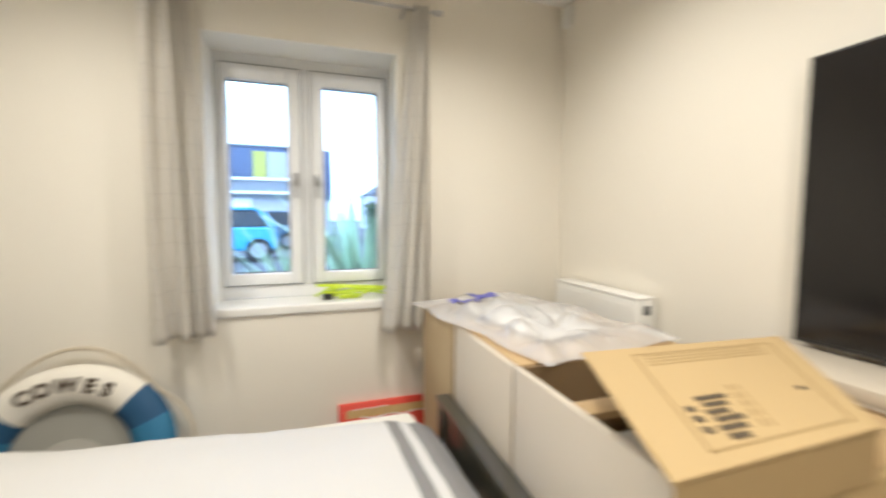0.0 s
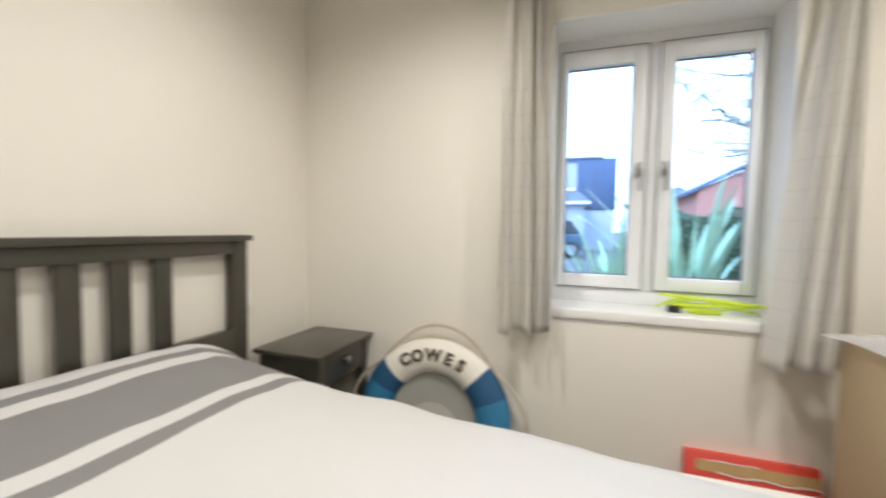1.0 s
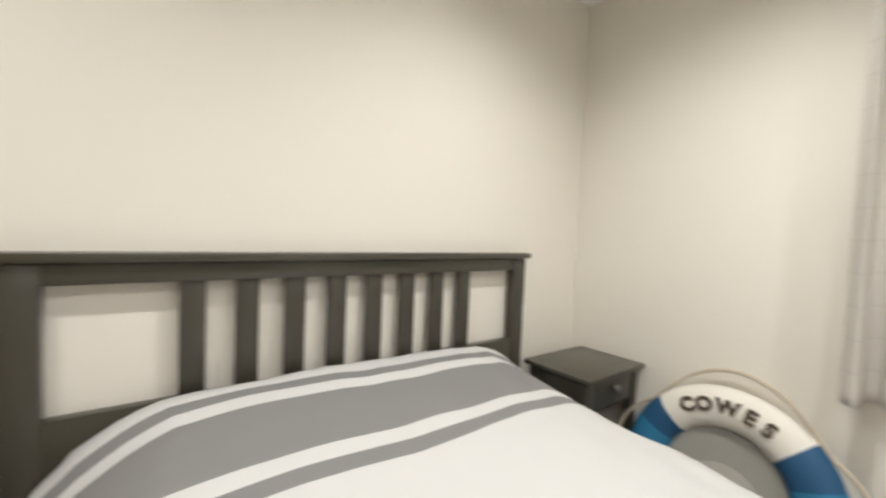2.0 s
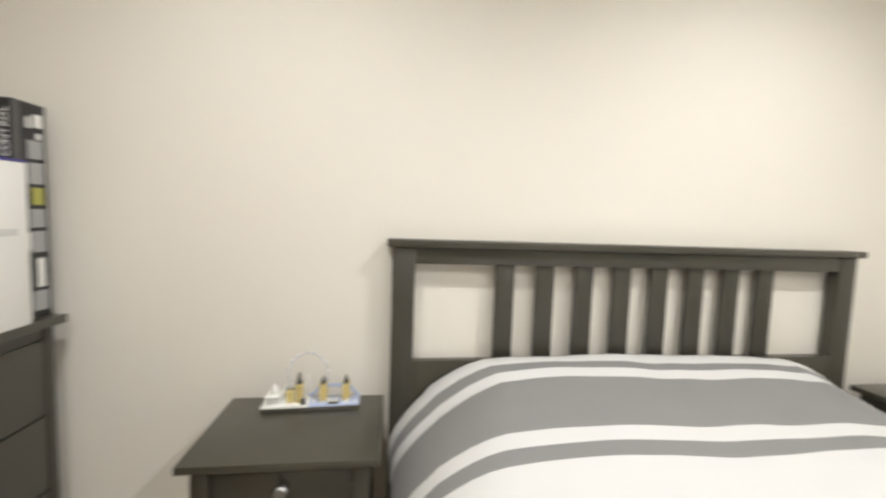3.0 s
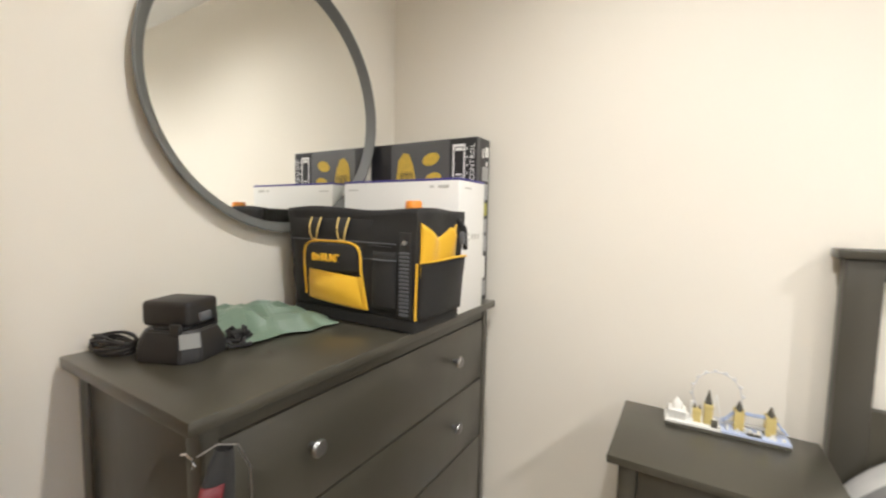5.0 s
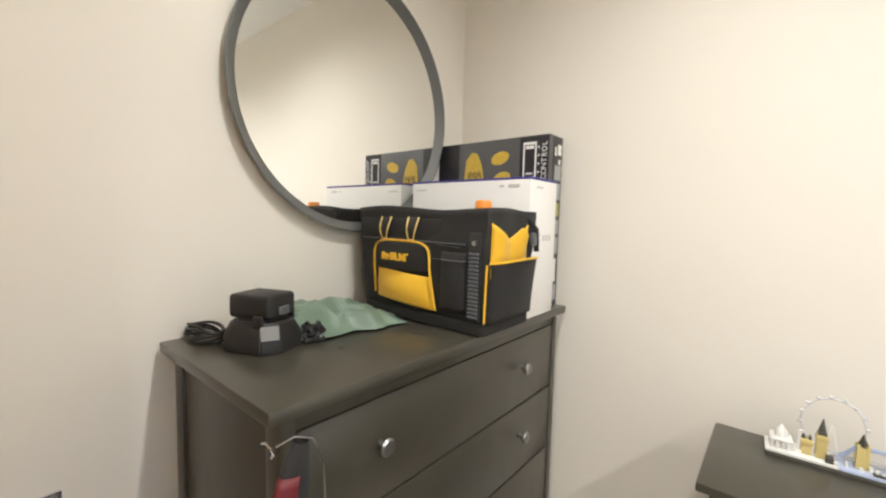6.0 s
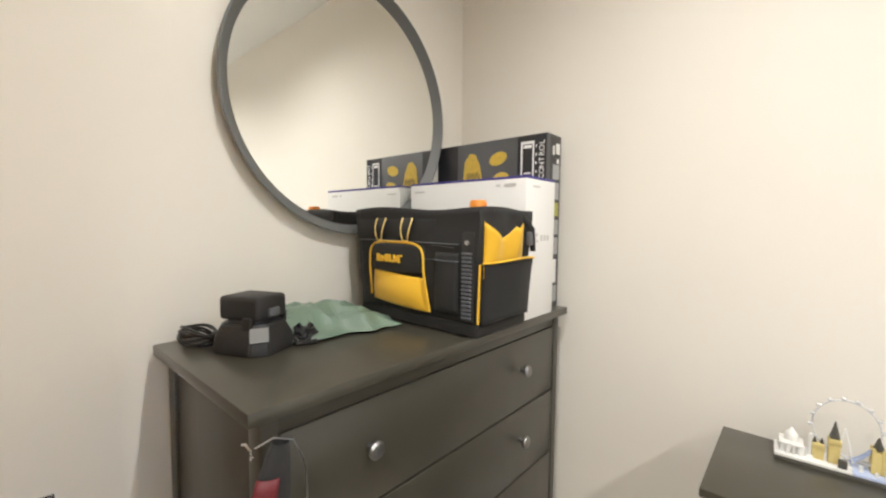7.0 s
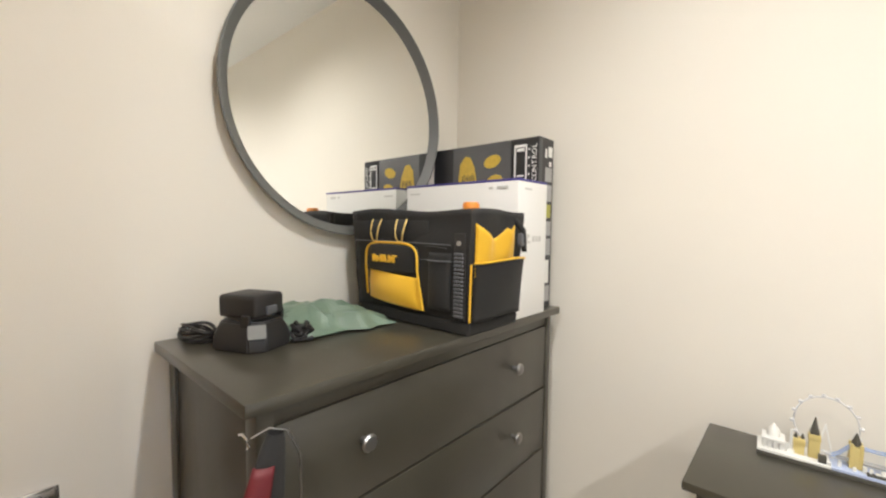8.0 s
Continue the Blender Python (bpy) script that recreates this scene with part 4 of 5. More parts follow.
# ---------------------------------------------------------------- on the nightstand
def skyline_model():
    t = thing("skyline_model", "small plastic brick model of a city skyline", "brick model", pose(-0.345, -0.115, 0.702, 0, 0, 3) @ Matrix.Diagonal((1, 1, 1.13, 1)))
    base = part("base", box(B(), 0, 0, 0, 0.275, 0.078, 0.008, 0.001), "dark_brick", t, "black plinth")
    part("pale_tiles", box(B(), 0.0, 0.002, 0.0082, 0.13, 0.076, 0.014, 0.001), "white_brick", base)
    part("river_tiles", box(B(), 0.1305, 0.002, 0.0082, 0.275, 0.076, 0.014, 0.001), "river", base, "blue river tiles")
    g = B()
    box(g, 0.008, 0.02, 0.014, 0.052, 0.065, 0.034, 0.001)
    for k in range(4):
        box(g, 0.010 + k * 0.0105, 0.012, 0.014, 0.016 + k * 0.0105, 0.018, 0.030, 0.0005, 1)
    box(g, 0.008, 0.011, 0.030, 0.052, 0.02, 0.036, 0.001)
    lathe(g, ((0.013, 0.034), (0.013, 0.044), (0.010, 0.050), (0.005, 0.055), (0.002, 0.060)), Matrix.Translation((0.030, 0.042, 0)), 14)
    part("gallery", g, "white_brick", t, "white domed gallery")
    w = B()
    cyl(w, (0.062, 0.025, 0.014), (0.062, 0.025, 0.062), 0.003, seg=8)
    box(w, 0.056, 0.019, 0.014, 0.068, 0.031, 0.020)
    part("column", w, "white_brick", t)
    for nm, x, wd, h, sp in (("abbey", 0.066, 0.020, 0.046, 0.010), ("clock_tower", 0.092, 0.020, 0.062, 0.034)):
        b = B()
        box(b, x, 0.022, 0.014, x + wd, 0.022 + wd, h, 0.0008)
        box(b, x - 0.001, 0.021, h - 0.012, x + wd + 0.001, 0.023 + wd, h - 0.002, 0.0006)
        tw = part(nm, b, "tan_brick", t, "sand-coloured tower")
        r = B()
        if nm == "abbey":
            for dx in (0.004, 0.016):
                cyl(r, (x + dx, 0.032, h), (x + dx, 0.032, h + sp), 0.0045, 0.001, 8)
        else:
            box(r, x + 0.002, 0.024, h, x + wd - 0.002, 0.040, h + 0.006)
            cyl(r, (x + wd / 2, 0.032, h + 0.006), (x + wd / 2, 0.032, h + sp), 0.008, 0.001, 8)
        part("spire", r, "dark_brick", tw)
    rg = B()
    cx, cz, rr = 0.122, 0.077, 0.056
    tube(rg, [(cx + rr * math.cos(a * math.pi / 20), 0.062, cz + rr * math.sin(a * math.pi / 20)) for a in range(40)], 0.0016, 6, True)
    wheel = part("observation_wheel", rg, "clear_brick", t, "clear ring of an observation wheel")
    for k in range(16):
        a = k * math.pi / 8 + 0.1
        x, z = cx + (rr + 0.003) * math.cos(a), cz + (rr + 0.003) * math.sin(a)
        part("capsule", box(B(), x - 0.004, 0.058, z - 0.0025, x + 0.004, 0.066, z + 0.0025, 0.001), "clear_brick", wheel)
    lg = B()
    for dx in (-0.014, 0.014):
        cyl(lg, (cx + dx, 0.052, 0.014), (cx, 0.060, cz), 0.0018, seg=6)
    part("wheel_leg", lg, "white_brick", t)
    for x in (0.160, 0.226):
        b = B()
        box(b, x, 0.024, 0.014, x + 0.020, 0.046, 0.056, 0.0008)
        for dx in (0.0, 0.016):
            for dy in (0.024, 0.042):
                box(b, x + dx - 0.001, dy - 0.001, 0.014, x + dx + 0.005, dy + 0.005, 0.062, 0.0006, 1)
        tw = part("bridge_tower", b, "tan_brick", t, "sand-coloured bridge tower")
        part("spire", cyl(B(), (x + 0.010, 0.035, 0.058), (x + 0.010, 0.035, 0.082), 0.010, 0.001, 4), "dark_brick", tw)
    b = B()
    box(b, 0.138, 0.028, 0.024, 0.270, 0.042, 0.028, 0.0008)
    box(b, 0.178, 0.028, 0.052, 0.228, 0.034, 0.055, 0.0008)
    part("bridge_deck", b, "print_grey", t)
    b = B()
    for dy in (0.029, 0.041):
        tube(b, [(0.132, dy, 0.026), (0.145, dy, 0.036), (0.162, dy, 0.055)], 0.0017, 6)
        tube(b, [(0.244, dy, 0.055), (0.258, dy, 0.036), (0.272, dy, 0.024)], 0.0017, 6)
        tube(b, [(0.178, dy, 0.055), (0.203, dy, 0.053), (0.228, dy, 0.055)], 0.0017, 6)
    part("bridge_chain", b, "blue_brick", t, "pale blue suspension chains")
    b = B()
    rnd = random.Random(3)
    for k in range(16):
        x, y = rnd.uniform(0.06, 0.265), rnd.uniform(0.004, 0.016)
        s = rnd.uniform(0.004, 0.008)
        box(b, x, y, 0.014, x + s, y + s, 0.014 + rnd.uniform(0.003, 0.012), 0.0006, 1)
    part("small_bricks", b, "white_brick", t)
    part("boat", box(B(), 0.185, 0.004, 0.014, 0.215, 0.012, 0.020, 0.001), "dark_brick", t)
    part("pier", box(B(), 0.108, 0.006, 0.014, 0.122, 0.016, 0.030, 0.001), "dark_brick", t)


# ---------------------------------------------------------------- window side
def lifebuoy():
    R, r = 0.287, 0.080
    lean = 12
    m = Matrix.Translation((XE - 0.205, -0.735, 0.002)) @ Matrix.Rotation(radians(lean), 4, "Y") @ Matrix.Translation((0, 0, R + r))
    t = thing("lifebuoy", "blue and white canvas lifebuoy with rope leaning on the wall", "lifebuoy", m)
    # local: ring in the y-z plane, facing -x; angle from the top towards -y
    def ring(a0, a1, n, rr=r, flat=0.72):
        bm = B()
        rings = []
        for i in range(n + 1):
            a = radians(a0 + (a1 - a0) * i / n)
            u = Vector((0, -math.sin(a), math.cos(a)))
            rings.append([bm.verts.new(u * (R + rr * math.cos(k * math.pi / 12)) + Vector((-rr * flat * math.sin(k * math.pi / 12), 0, 0))) for k in range(24)])
        for p, q in zip(rings, rings[1:]):
            for k in range(24):
                bm.faces.new((p[k], p[(k + 1) % 24], q[(k + 1) % 24], q[k]))
        bm.faces.new(rings[0][::-1]); bm.faces.new(rings[-1])
        return bm
    for a0, a1, mt, nm in ((-46, 44, "buoy_white", "white_section"), (44, 67, "buoy_navy", "navy_band"), (67, 118, "buoy_blue", "blue_section"), (118, 136, "buoy_navy", "navy_band"),
                           (136, 224, "buoy_white", "white_section"), (224, 242, "buoy_navy", "navy_band"), (242, 296, "buoy_blue", "blue_section"), (296, 314, "buoy_navy", "navy_band")):
        part(nm, ring(a0, a1, max(4, (a1 - a0) // 4)), mt, t)
    bm = B()
    def place(i):
        a = radians((-28, -15.6, 0.0, 14.6, 27)[i])
        u = Vector((0, -math.sin(a), math.cos(a)))
        p = u * (R + 0.004) + Vector((-r * 0.72 - 0.002, 0, 0))
        return Matrix.Translation(p) @ Matrix.Rotation(a, 4, "X") @ Matrix.Rotation(radians(-90), 4, "Z") @ Matrix.Rotation(radians(90), 4, "X")
    letters(bm, "COWES", 0.074, 0.0025, place, 0.0035)
    part("lettering", bm, "faded_ink", t, "faded black painted lettering")
    x90 = Matrix.Rotation(radians(-90), 4, "Y")
    part("inner_disc", lathe(B(), ((0.001, -0.02), (R - r + 0.03, -0.02), (R - r + 0.03, 0.0), (0.001, 0.0)), x90, 48), "grey_felt", t, "plain grey disc filling the ring")
    part("pale_disc", lathe(B(), ((0.001, 0.001), (0.135, 0.001), (0.135, 0.008), (0.001, 0.008)), Matrix.Translation((0, 0.0, -0.06)) @ x90, 48), "pale_felt", t, "paler round centre")
    for a0 in (-53, 53, 127, 233):
        pts = []
        span = 106 if a0 in (-53, 127) else 74
        for i in range(25):
            q = i / 24
            a = radians(a0 + span * q)
            rr = R + r + 0.004 + 0.060 * math.sin(math.pi * q) ** (2.2 if a0 == -53 else 0.9)
            pts.append(Vector((0.006, -math.sin(a) * rr, math.cos(a) * rr)))
        if a0 == 127:
            pts = [p * ((R + r + 0.003) / p.length) for p in pts]
        part("rope", tube(B(), pts, 0.0075, 8), "rope", t)


def curtains():
    for y0, y1, z0, lb in ((-1.262, -1.045, 0.802, "narrow gathered light grey linen curtain hanging by the window"), (-2.235, -2.005, 0.765, "light grey checked linen curtain pulled back beside the window")):
        def f(u, v, y0=y0, y1=y1, z0=z0):
            fold = math.sin(u * 2 * math.pi * 3 + 0.7 * math.sin(v * 3) + 1.4 * math.sin(u * 5.1 + y0)) + 0.3 * math.sin(u * 33 + v * 2)
            y = y0 + (y1 - y0) * u
            mid = (y0 + y1) / 2
            y += (0.055 * (1 - u) if y1 > -1.5 else -0.15 * u) * v
            y = mid + (y - mid) * (1 + 0.10 * math.sin(v * 2.6) - 0.05 * v) + 0.008 * math.cos(u * 31.4)
            x = XE - 0.098 + (0.038 + 0.010 * math.sin(u * 7 + 1)) * fold * (1 - 0.2 * v) + 0.006 * noise.noise(Vector((u * 6, v * 4, y0)))
            return Vector((x, y, z0 + v * (2.34 - z0) + 0.006 * math.sin(u * 12) * (1 - v)))
        ob = solid("curtain", sheet(B(), f, 120, 40, lambda u, v: (u, v)), "curtain", lb, "curtain")
        ob["group"] = "pair of curtains"
        ob.modifiers.new("thickness", "SOLIDIFY").thickness = 0.003
    t = thing("curtain_rod", "thin steel curtain rod above the window", "curtain rod", pose(XE - 0.098, 0, 2.325))
    part("rod", cyl(B(), (0, -2.27, 0), (0, -0.98, 0), 0.008, seg=14), "steel", t)
    for y in (-2.285, -0.965):
        part("finial", cyl(B(), (0, y - 0.018, 0), (0, y + 0.018, 0), 0.014, seg=16), "steel", t)
    for y in (-2.12, -1.14):
        part("bracket", box(B(), 0.0, y - 0.008, -0.010, 0.097, y + 0.008, 0.006, 0.002), "steel", t)
    for y in (-2.262, -2.20, -2.15, -2.10, -2.05, -1.22, -1.17, -1.11, -1.06):
        part("ring", tube(B(), [(0.016 * math.cos(a * 0.5236), y, 0.016 * math.sin(a * 0.5236)) for a in range(12)], 0.002, 5, True), "steel", t)


def sill_things():
    t = thing("lime_cable", "loosely looped lime green cable on the window sill", "cable", pose(2.31, -1.84, WZ0 + 0.02))
    bm = B()
    for j in range(4):
        rx, ry = 0.040 + 0.008 * j, 0.075 + 0.045 * j
        tube(bm, [(rx * math.cos(a * 0.2618), ry * math.sin(a * 0.2618) - 0.02 * j, 0.007 + 0.010 * j + (0.012 + 0.022 * (j % 2)) * (1 + math.sin(a * 0.2618 + 2 * j)) * 0.5) for a in range(24)], 0.0055, 7, True)
    tube(bm, [(0.02, 0.16, 0.01), (-0.01, 0.10, 0.05), (0.0, 0.02, 0.065), (0.02, -0.08, 0.035), (0.0, -0.20, 0.012)], 0.0055, 7)
    part("coil", bm, "lime", t)
    part("grip", box(B(), -0.045, -0.07, 0.0, -0.005, 0.045, 0.018, 0.009, 3), "lime", t)
    part("clip", box(B(), -0.045, 0.075, 0.0, -0.015, 0.125, 0.028, 0.004), "rubber", t, "black plastic clip")


def red_box():
    m = Matrix.Translation((2.065, -2.215, 0.0)) @ Matrix.Rotation(radians(14), 4, "Y")
    t = thing("red_game_box", "flat red card box with a tan band leaning on the wall", "box", m)
    part("body", box(B(), 0, 0, 0.012, 0.05, 0.435, 0.395, 0.003), "red", t)
    part("tan_band", box(B(), -0.0015, 0.0, 0.325, -0.0002, 0.40, 0.365), "tan", t, "tan printed band")
    bm = B()
    tube(bm, [(-0.002, 0.0 + k * 0.03, 0.322 + 0.004 * math.sin(k * 1.3)) for k in range(12)], 0.0025, 5)
    tube(bm, [(-0.002, 0.19 + k * 0.03, 0.366 + 0.002 * math.sin(k * 2)) for k in range(7)], 0.002, 5)
    part("pale_lines", bm, "paper", t)


# ---------------------------------------------------------------- cabinets along the south wall
CY, CZ = -2.19, 0.91


def cabinets():
    c = thing("base_cabinet", "white-fronted base cabinet with a pale oak top", "cabinet", pose(1.118, CY, 0), "base cabinets")
    part("carcass", box(B(), 0, -0.62, 0.08, 0.478, -0.02, CZ - 0.02, 0.002), "laminate", c)
    part("door", box(B(), 0.002, -0.019, 0.09, 0.476, 0.0, CZ - 0.004, 0.002), "laminate", c)
    part("plinth", box(B(), 0.0, -0.55, 0.0, 0.478, -0.06, 0.08), "laminate", c)
    part("oak_top", box(B(), -0.004, -0.62, CZ - 0.019, 0.48, -0.02, CZ, 0.002), "oak", c, "pale oak-coloured top")
    c = thing("base_cabinet", "open-topped base cabinet with a white front", "cabinet", pose(0.492, CY, 0), "base cabinets")
    W = 0.616
    part("front", box(B(), 0.002, -0.019, 0.05, W - 0.002, 0.0, CZ, 0.002), "laminate", c)
    # right side, back and shelf have the cabinet's inner shade in their colour
    for x, mt in ((0.0, "card"), (W - 0.018, "shaded_board")):
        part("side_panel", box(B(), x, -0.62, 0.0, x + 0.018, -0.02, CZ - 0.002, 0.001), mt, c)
    part("back_panel", box(B(), 0.018, -0.62, 0.0, W - 0.018, -0.602, CZ - 0.002, 0.001), "shaded_board", c)
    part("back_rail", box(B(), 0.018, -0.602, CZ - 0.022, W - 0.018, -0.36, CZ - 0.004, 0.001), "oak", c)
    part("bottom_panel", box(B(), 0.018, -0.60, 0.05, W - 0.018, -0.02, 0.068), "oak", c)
    part("shelf", box(B(), 0.018, -0.60, 0.66, W - 0.018, -0.06, 0.678, 0.001), "shaded_board", c)
    part("cross_rail", box(B(), 0.325, -0.36, CZ - 0.022, 0.385, -0.02, CZ - 0.004, 0.001), "oak", c, "pale oak cross rail")
    part("inner_box", box(B(), 0.03, -0.58, 0.68, 0.31, -0.03, CZ - 0.045, 0.003), "pale_felt", c)
    # tan carton that closes the run
    t = thing("storage_carton", "plain tan cardboard carton standing beside the cabinets", "carton", pose(1.612, CY + 0.005, 0))
    part("body", box(B(), 0, -0.50, 0, 0.42, 0, CZ - 0.006, 0.004), "dull_card", t)
    part("tape", box(B(), 0.0, -0.27, CZ - 0.0058, 0.42, -0.22, CZ - 0.0042), "tan", t)
    # white board lying behind
    t = solid("white_board", box(B(), 0.20, -3.05, CZ + 0.0, 0.95, -2.815, CZ + 0.036, 0.003), "laminate", "white laminate board lying against the wall", "board")
    s = thing("board_stand", "plain white low unit under the wall screen", "cabinet", pose(0.2, -3.05, 0))
    part("carcass", box(B(), 0, 0, 0, 0.75, 0.235, CZ, 0.003), "laminate", s)


def flat_carton():
    z1 = 1.0
    t = thing("flat_carton", "opened tan cardboard carton with a printed lid flap", "carton", pose(0, 0, 0))
    A, Bq, C, D = (0.925, -2.272), (0.876, -2.879), (0.487, -2.49), (0.484, -2.069)
    part("lid_flap", prism(B(), (A, D, C, Bq), 0.006, Matrix.Translation((0, 0, z1 - 0.006))), "card", t)
    part("body", prism(B(), ((0.4855, -2.073), (0.4885, -2.486), (0.80, -2.79), (0.74, -2.45)), z1 - 0.008 - CZ - 0.001, Matrix.Translation((0, 0, CZ + 0.001))), "card", t)
    u = (Vector((*D, 0)) - Vector((*A, 0)))
    v = (Vector((*Bq, 0)) - Vector((*A, 0)))
    def P(a, b):
        p = Vector((*A, 0)) * (1 - a) * (1 - b) + Vector((*D, 0)) * a * (1 - b) + Vector((*Bq, 0)) * (1 - a) * b + Vector((*C, 0)) * a * b
        return (p.x, p.y)
    def bar(a0, b0, a1, b1, name, mt, label=""):
        pts = (P(a0, b0), P(a1, b0), P(a1, b1), P(a0, b1))
        part(name, prism(B(), pts, 0.0008, Matrix.Translation((0, 0, z1 + 0.0002))), mt, t, label)
    for a0, b0, a1, b1 in ((0.10, 0.20, 0.11, 0.90), (0.92, 0.20, 0.93, 0.90), (0.10, 0.20, 0.93, 0.21), (0.10, 0.89, 0.93, 0.90), (0.13, 0.24, 0.136, 0.84), (0.17, 0.24, 0.176, 0.84), (0.21, 0.24, 0.216, 0.84), (0.25, 0.24, 0.256, 0.84)):
        bar(a0, b0, a1, b1, "crease_line", "crease")
    rnd = random.Random(2)
    for k in range(6):
        bar(0.60 + k * 0.052, 0.31 + 0.012 * (k % 2), 0.636 + k * 0.052, 0.45 - 0.02 * (k % 3), "printed_bar", "ink", "dark printed bar")
    for k in range(3):
        bar(0.66 + k * 0.07, 0.24, 0.700 + k * 0.07, 0.28, "printed_bar", "ink", "dark printed bar")
    bar(0.64, 0.80, 0.67, 0.84, "printed_bar", "ink", "dark printed bar")
    for k in range(5):
        bar(0.54 + k * 0.068, 0.49, 0.59 + k * 0.068, 0.505, "faint_bar", "crease")
        bar(0.54 + k * 0.068, 0.53, 0.59 + k * 0.068, 0.54, "faint_bar", "crease")


def poly_bag():
    def f(u, v):
        x, y = u - 0.5, v - 0.5
        n = noise.noise(Vector((u * 5, v * 4, 3))) + 0.6 * noise.noise(Vector((u * 12, v * 10, 8)))
        rid = abs(noise.noise(Vector((u * 6 + 3, v * 6, 1))))
        edge = max(0.0, 1 - (max(abs(x), abs(y)) * 2) ** 4)
        return Vector((x * 0.95 + 0.03 * noise.noise(Vector((v * 4, 0, 2))), y * 0.58 + 0.03 * noise.noise(Vector((u * 4, 0, 6))), 0.006 + edge * (0.026 + 0.016 * n + 0.080 * rid)))
    ob = solid("packing_bag", sheet(B(), f, 70, 50), "poly", "crumpled clear plastic packing bag on the cabinet", "bag", m=pose(1.57, -2.470, CZ + 0.003, 0, 0, 10))
    def g(u, v):
        p = f(0.74 + u * 0.19, 0.42 + v * 0.40)
        return p + Vector((0, 0, 0.006))
    o = part("blue_print", sheet(B(), lambda u, v: g(u * 0.25, v), 6, 8), "violet", ob, "blue printed mark")
    part("blue_print", sheet(B(), lambda u, v: g(u, v * 0.45), 10, 6), "violet", ob, "blue printed mark")
    # folded white sheets inside
    def h(u, v):
        return Vector((-0.30 + u * 0.55, -0.15 + v * 0.3, 0.004 + 0.020 * abs(noise.noise(Vector((u * 4, v * 3, 4)))) + 0.008))
    part("foam_sheet", sheet(B(), h, 24, 16), "paper", ob, "white foam sheet inside the bag")


def radiator():
    t = thing("radiator", "white steel panel radiator mounted on the wall", "radiator", pose(1.465, YS, 0.395))
    W, D, H = 0.59, 0.115, 0.595
    part("front_panel", box(B(), 0, D - 0.02, 0.01, W, D, H - 0.012, 0.006, 3), "white", t)
    part("back_panel", box(B(), 0, 0.02, 0.01, W, 0.035, H - 0.012, 0.004), "white", t)
    part("top_grille", box(B(), -0.004, 0.018, H - 0.011, W + 0.004, D + 0.002, H, 0.004), "white", t)
    for x in (-0.006, W - 0.002):
        part("end_cover", box(B(), x, 0.022, 0.008, x + 0.008, D - 0.004, H - 0.012, 0.003), "white", t)
    part("end_slot", box(B(), -0.008, 0.05, H - 0.075, -0.0055, 0.085, H - 0.035, 0.001), "grey_plastic", t, "dark square valve hole")
    for k in range(20):
        part("fin", box(B(), 0.03 + k * 0.0272, D + 0.0002, 0.03, 0.046 + k * 0.0272, D + 0.002, H - 0.04, 0.001, 1), "white", t)
    part("wall_bracket", box(B(), 0.1, 0, 0.1, 0.13, 0.02, H - 0.08), "white", t)


def wall_things():
    t = thing("wall_screen", "large black flat television screen on the wall", "television", pose(-0.52, YS, 0.962))
    W, H = 1.45, 0.815
    part("casing", box(B(), 0, 0.012, 0, W, 0.048, H, 0.004), "rubber", t)
    part("screen", box(B(), 0.008, 0.0482, 0.012, W - 0.008, 0.0495, H - 0.008), "screen", t, "glossy black screen")
    part("wall_mount", box(B(), 0.5, 0, 0.2, 0.9, 0.012, 0.6), "rubber", t)
    t = thing("alarm_sensor", "small white motion sensor high in the corner", "sensor", pose(2.135, YS, 2.385))
    part("housing", box(B(), -0.03, 0, 0, 0.03, 0.04, 0.11, 0.010, 3), "white", t)
    part("lens", box(B(), -0.02, 0.0402, 0.02, 0.02, 0.044, 0.055, 0.002), "ceiling", t)
    for nm, lab, x, z, mt in (("wall_socket", "white double wall socket beside the headboard", 1.712, 0.865, "white"),):
        t = thing(nm, lab, "socket", pose(x, YN, z))
        part("plate", box(B(), 0, -0.009, 0, 0.086, 0, 0.100, 0.004), mt, t)
        part("rocker", box(B(), 0.030, -0.013, 0.055, 0.052, -0.009, 0.085, 0.002), mt, t)
    t = thing("wall_socket", "chrome double wall socket low on the wall", "socket", pose(XW, -1.385, 0.602))
    part("plate", box(B(), 0, 0, 0, 0.008, 0.146, 0.086, 0.003), "chrome", t)
    for y in (0.03, 0.10):
        part("rocker", box(B(), 0.008, y, 0.055, 0.012, y + 0.02, 0.075, 0.002), "chrome", t)


# ---------------------------------------------------------------- outside the window
GZ = 0.2


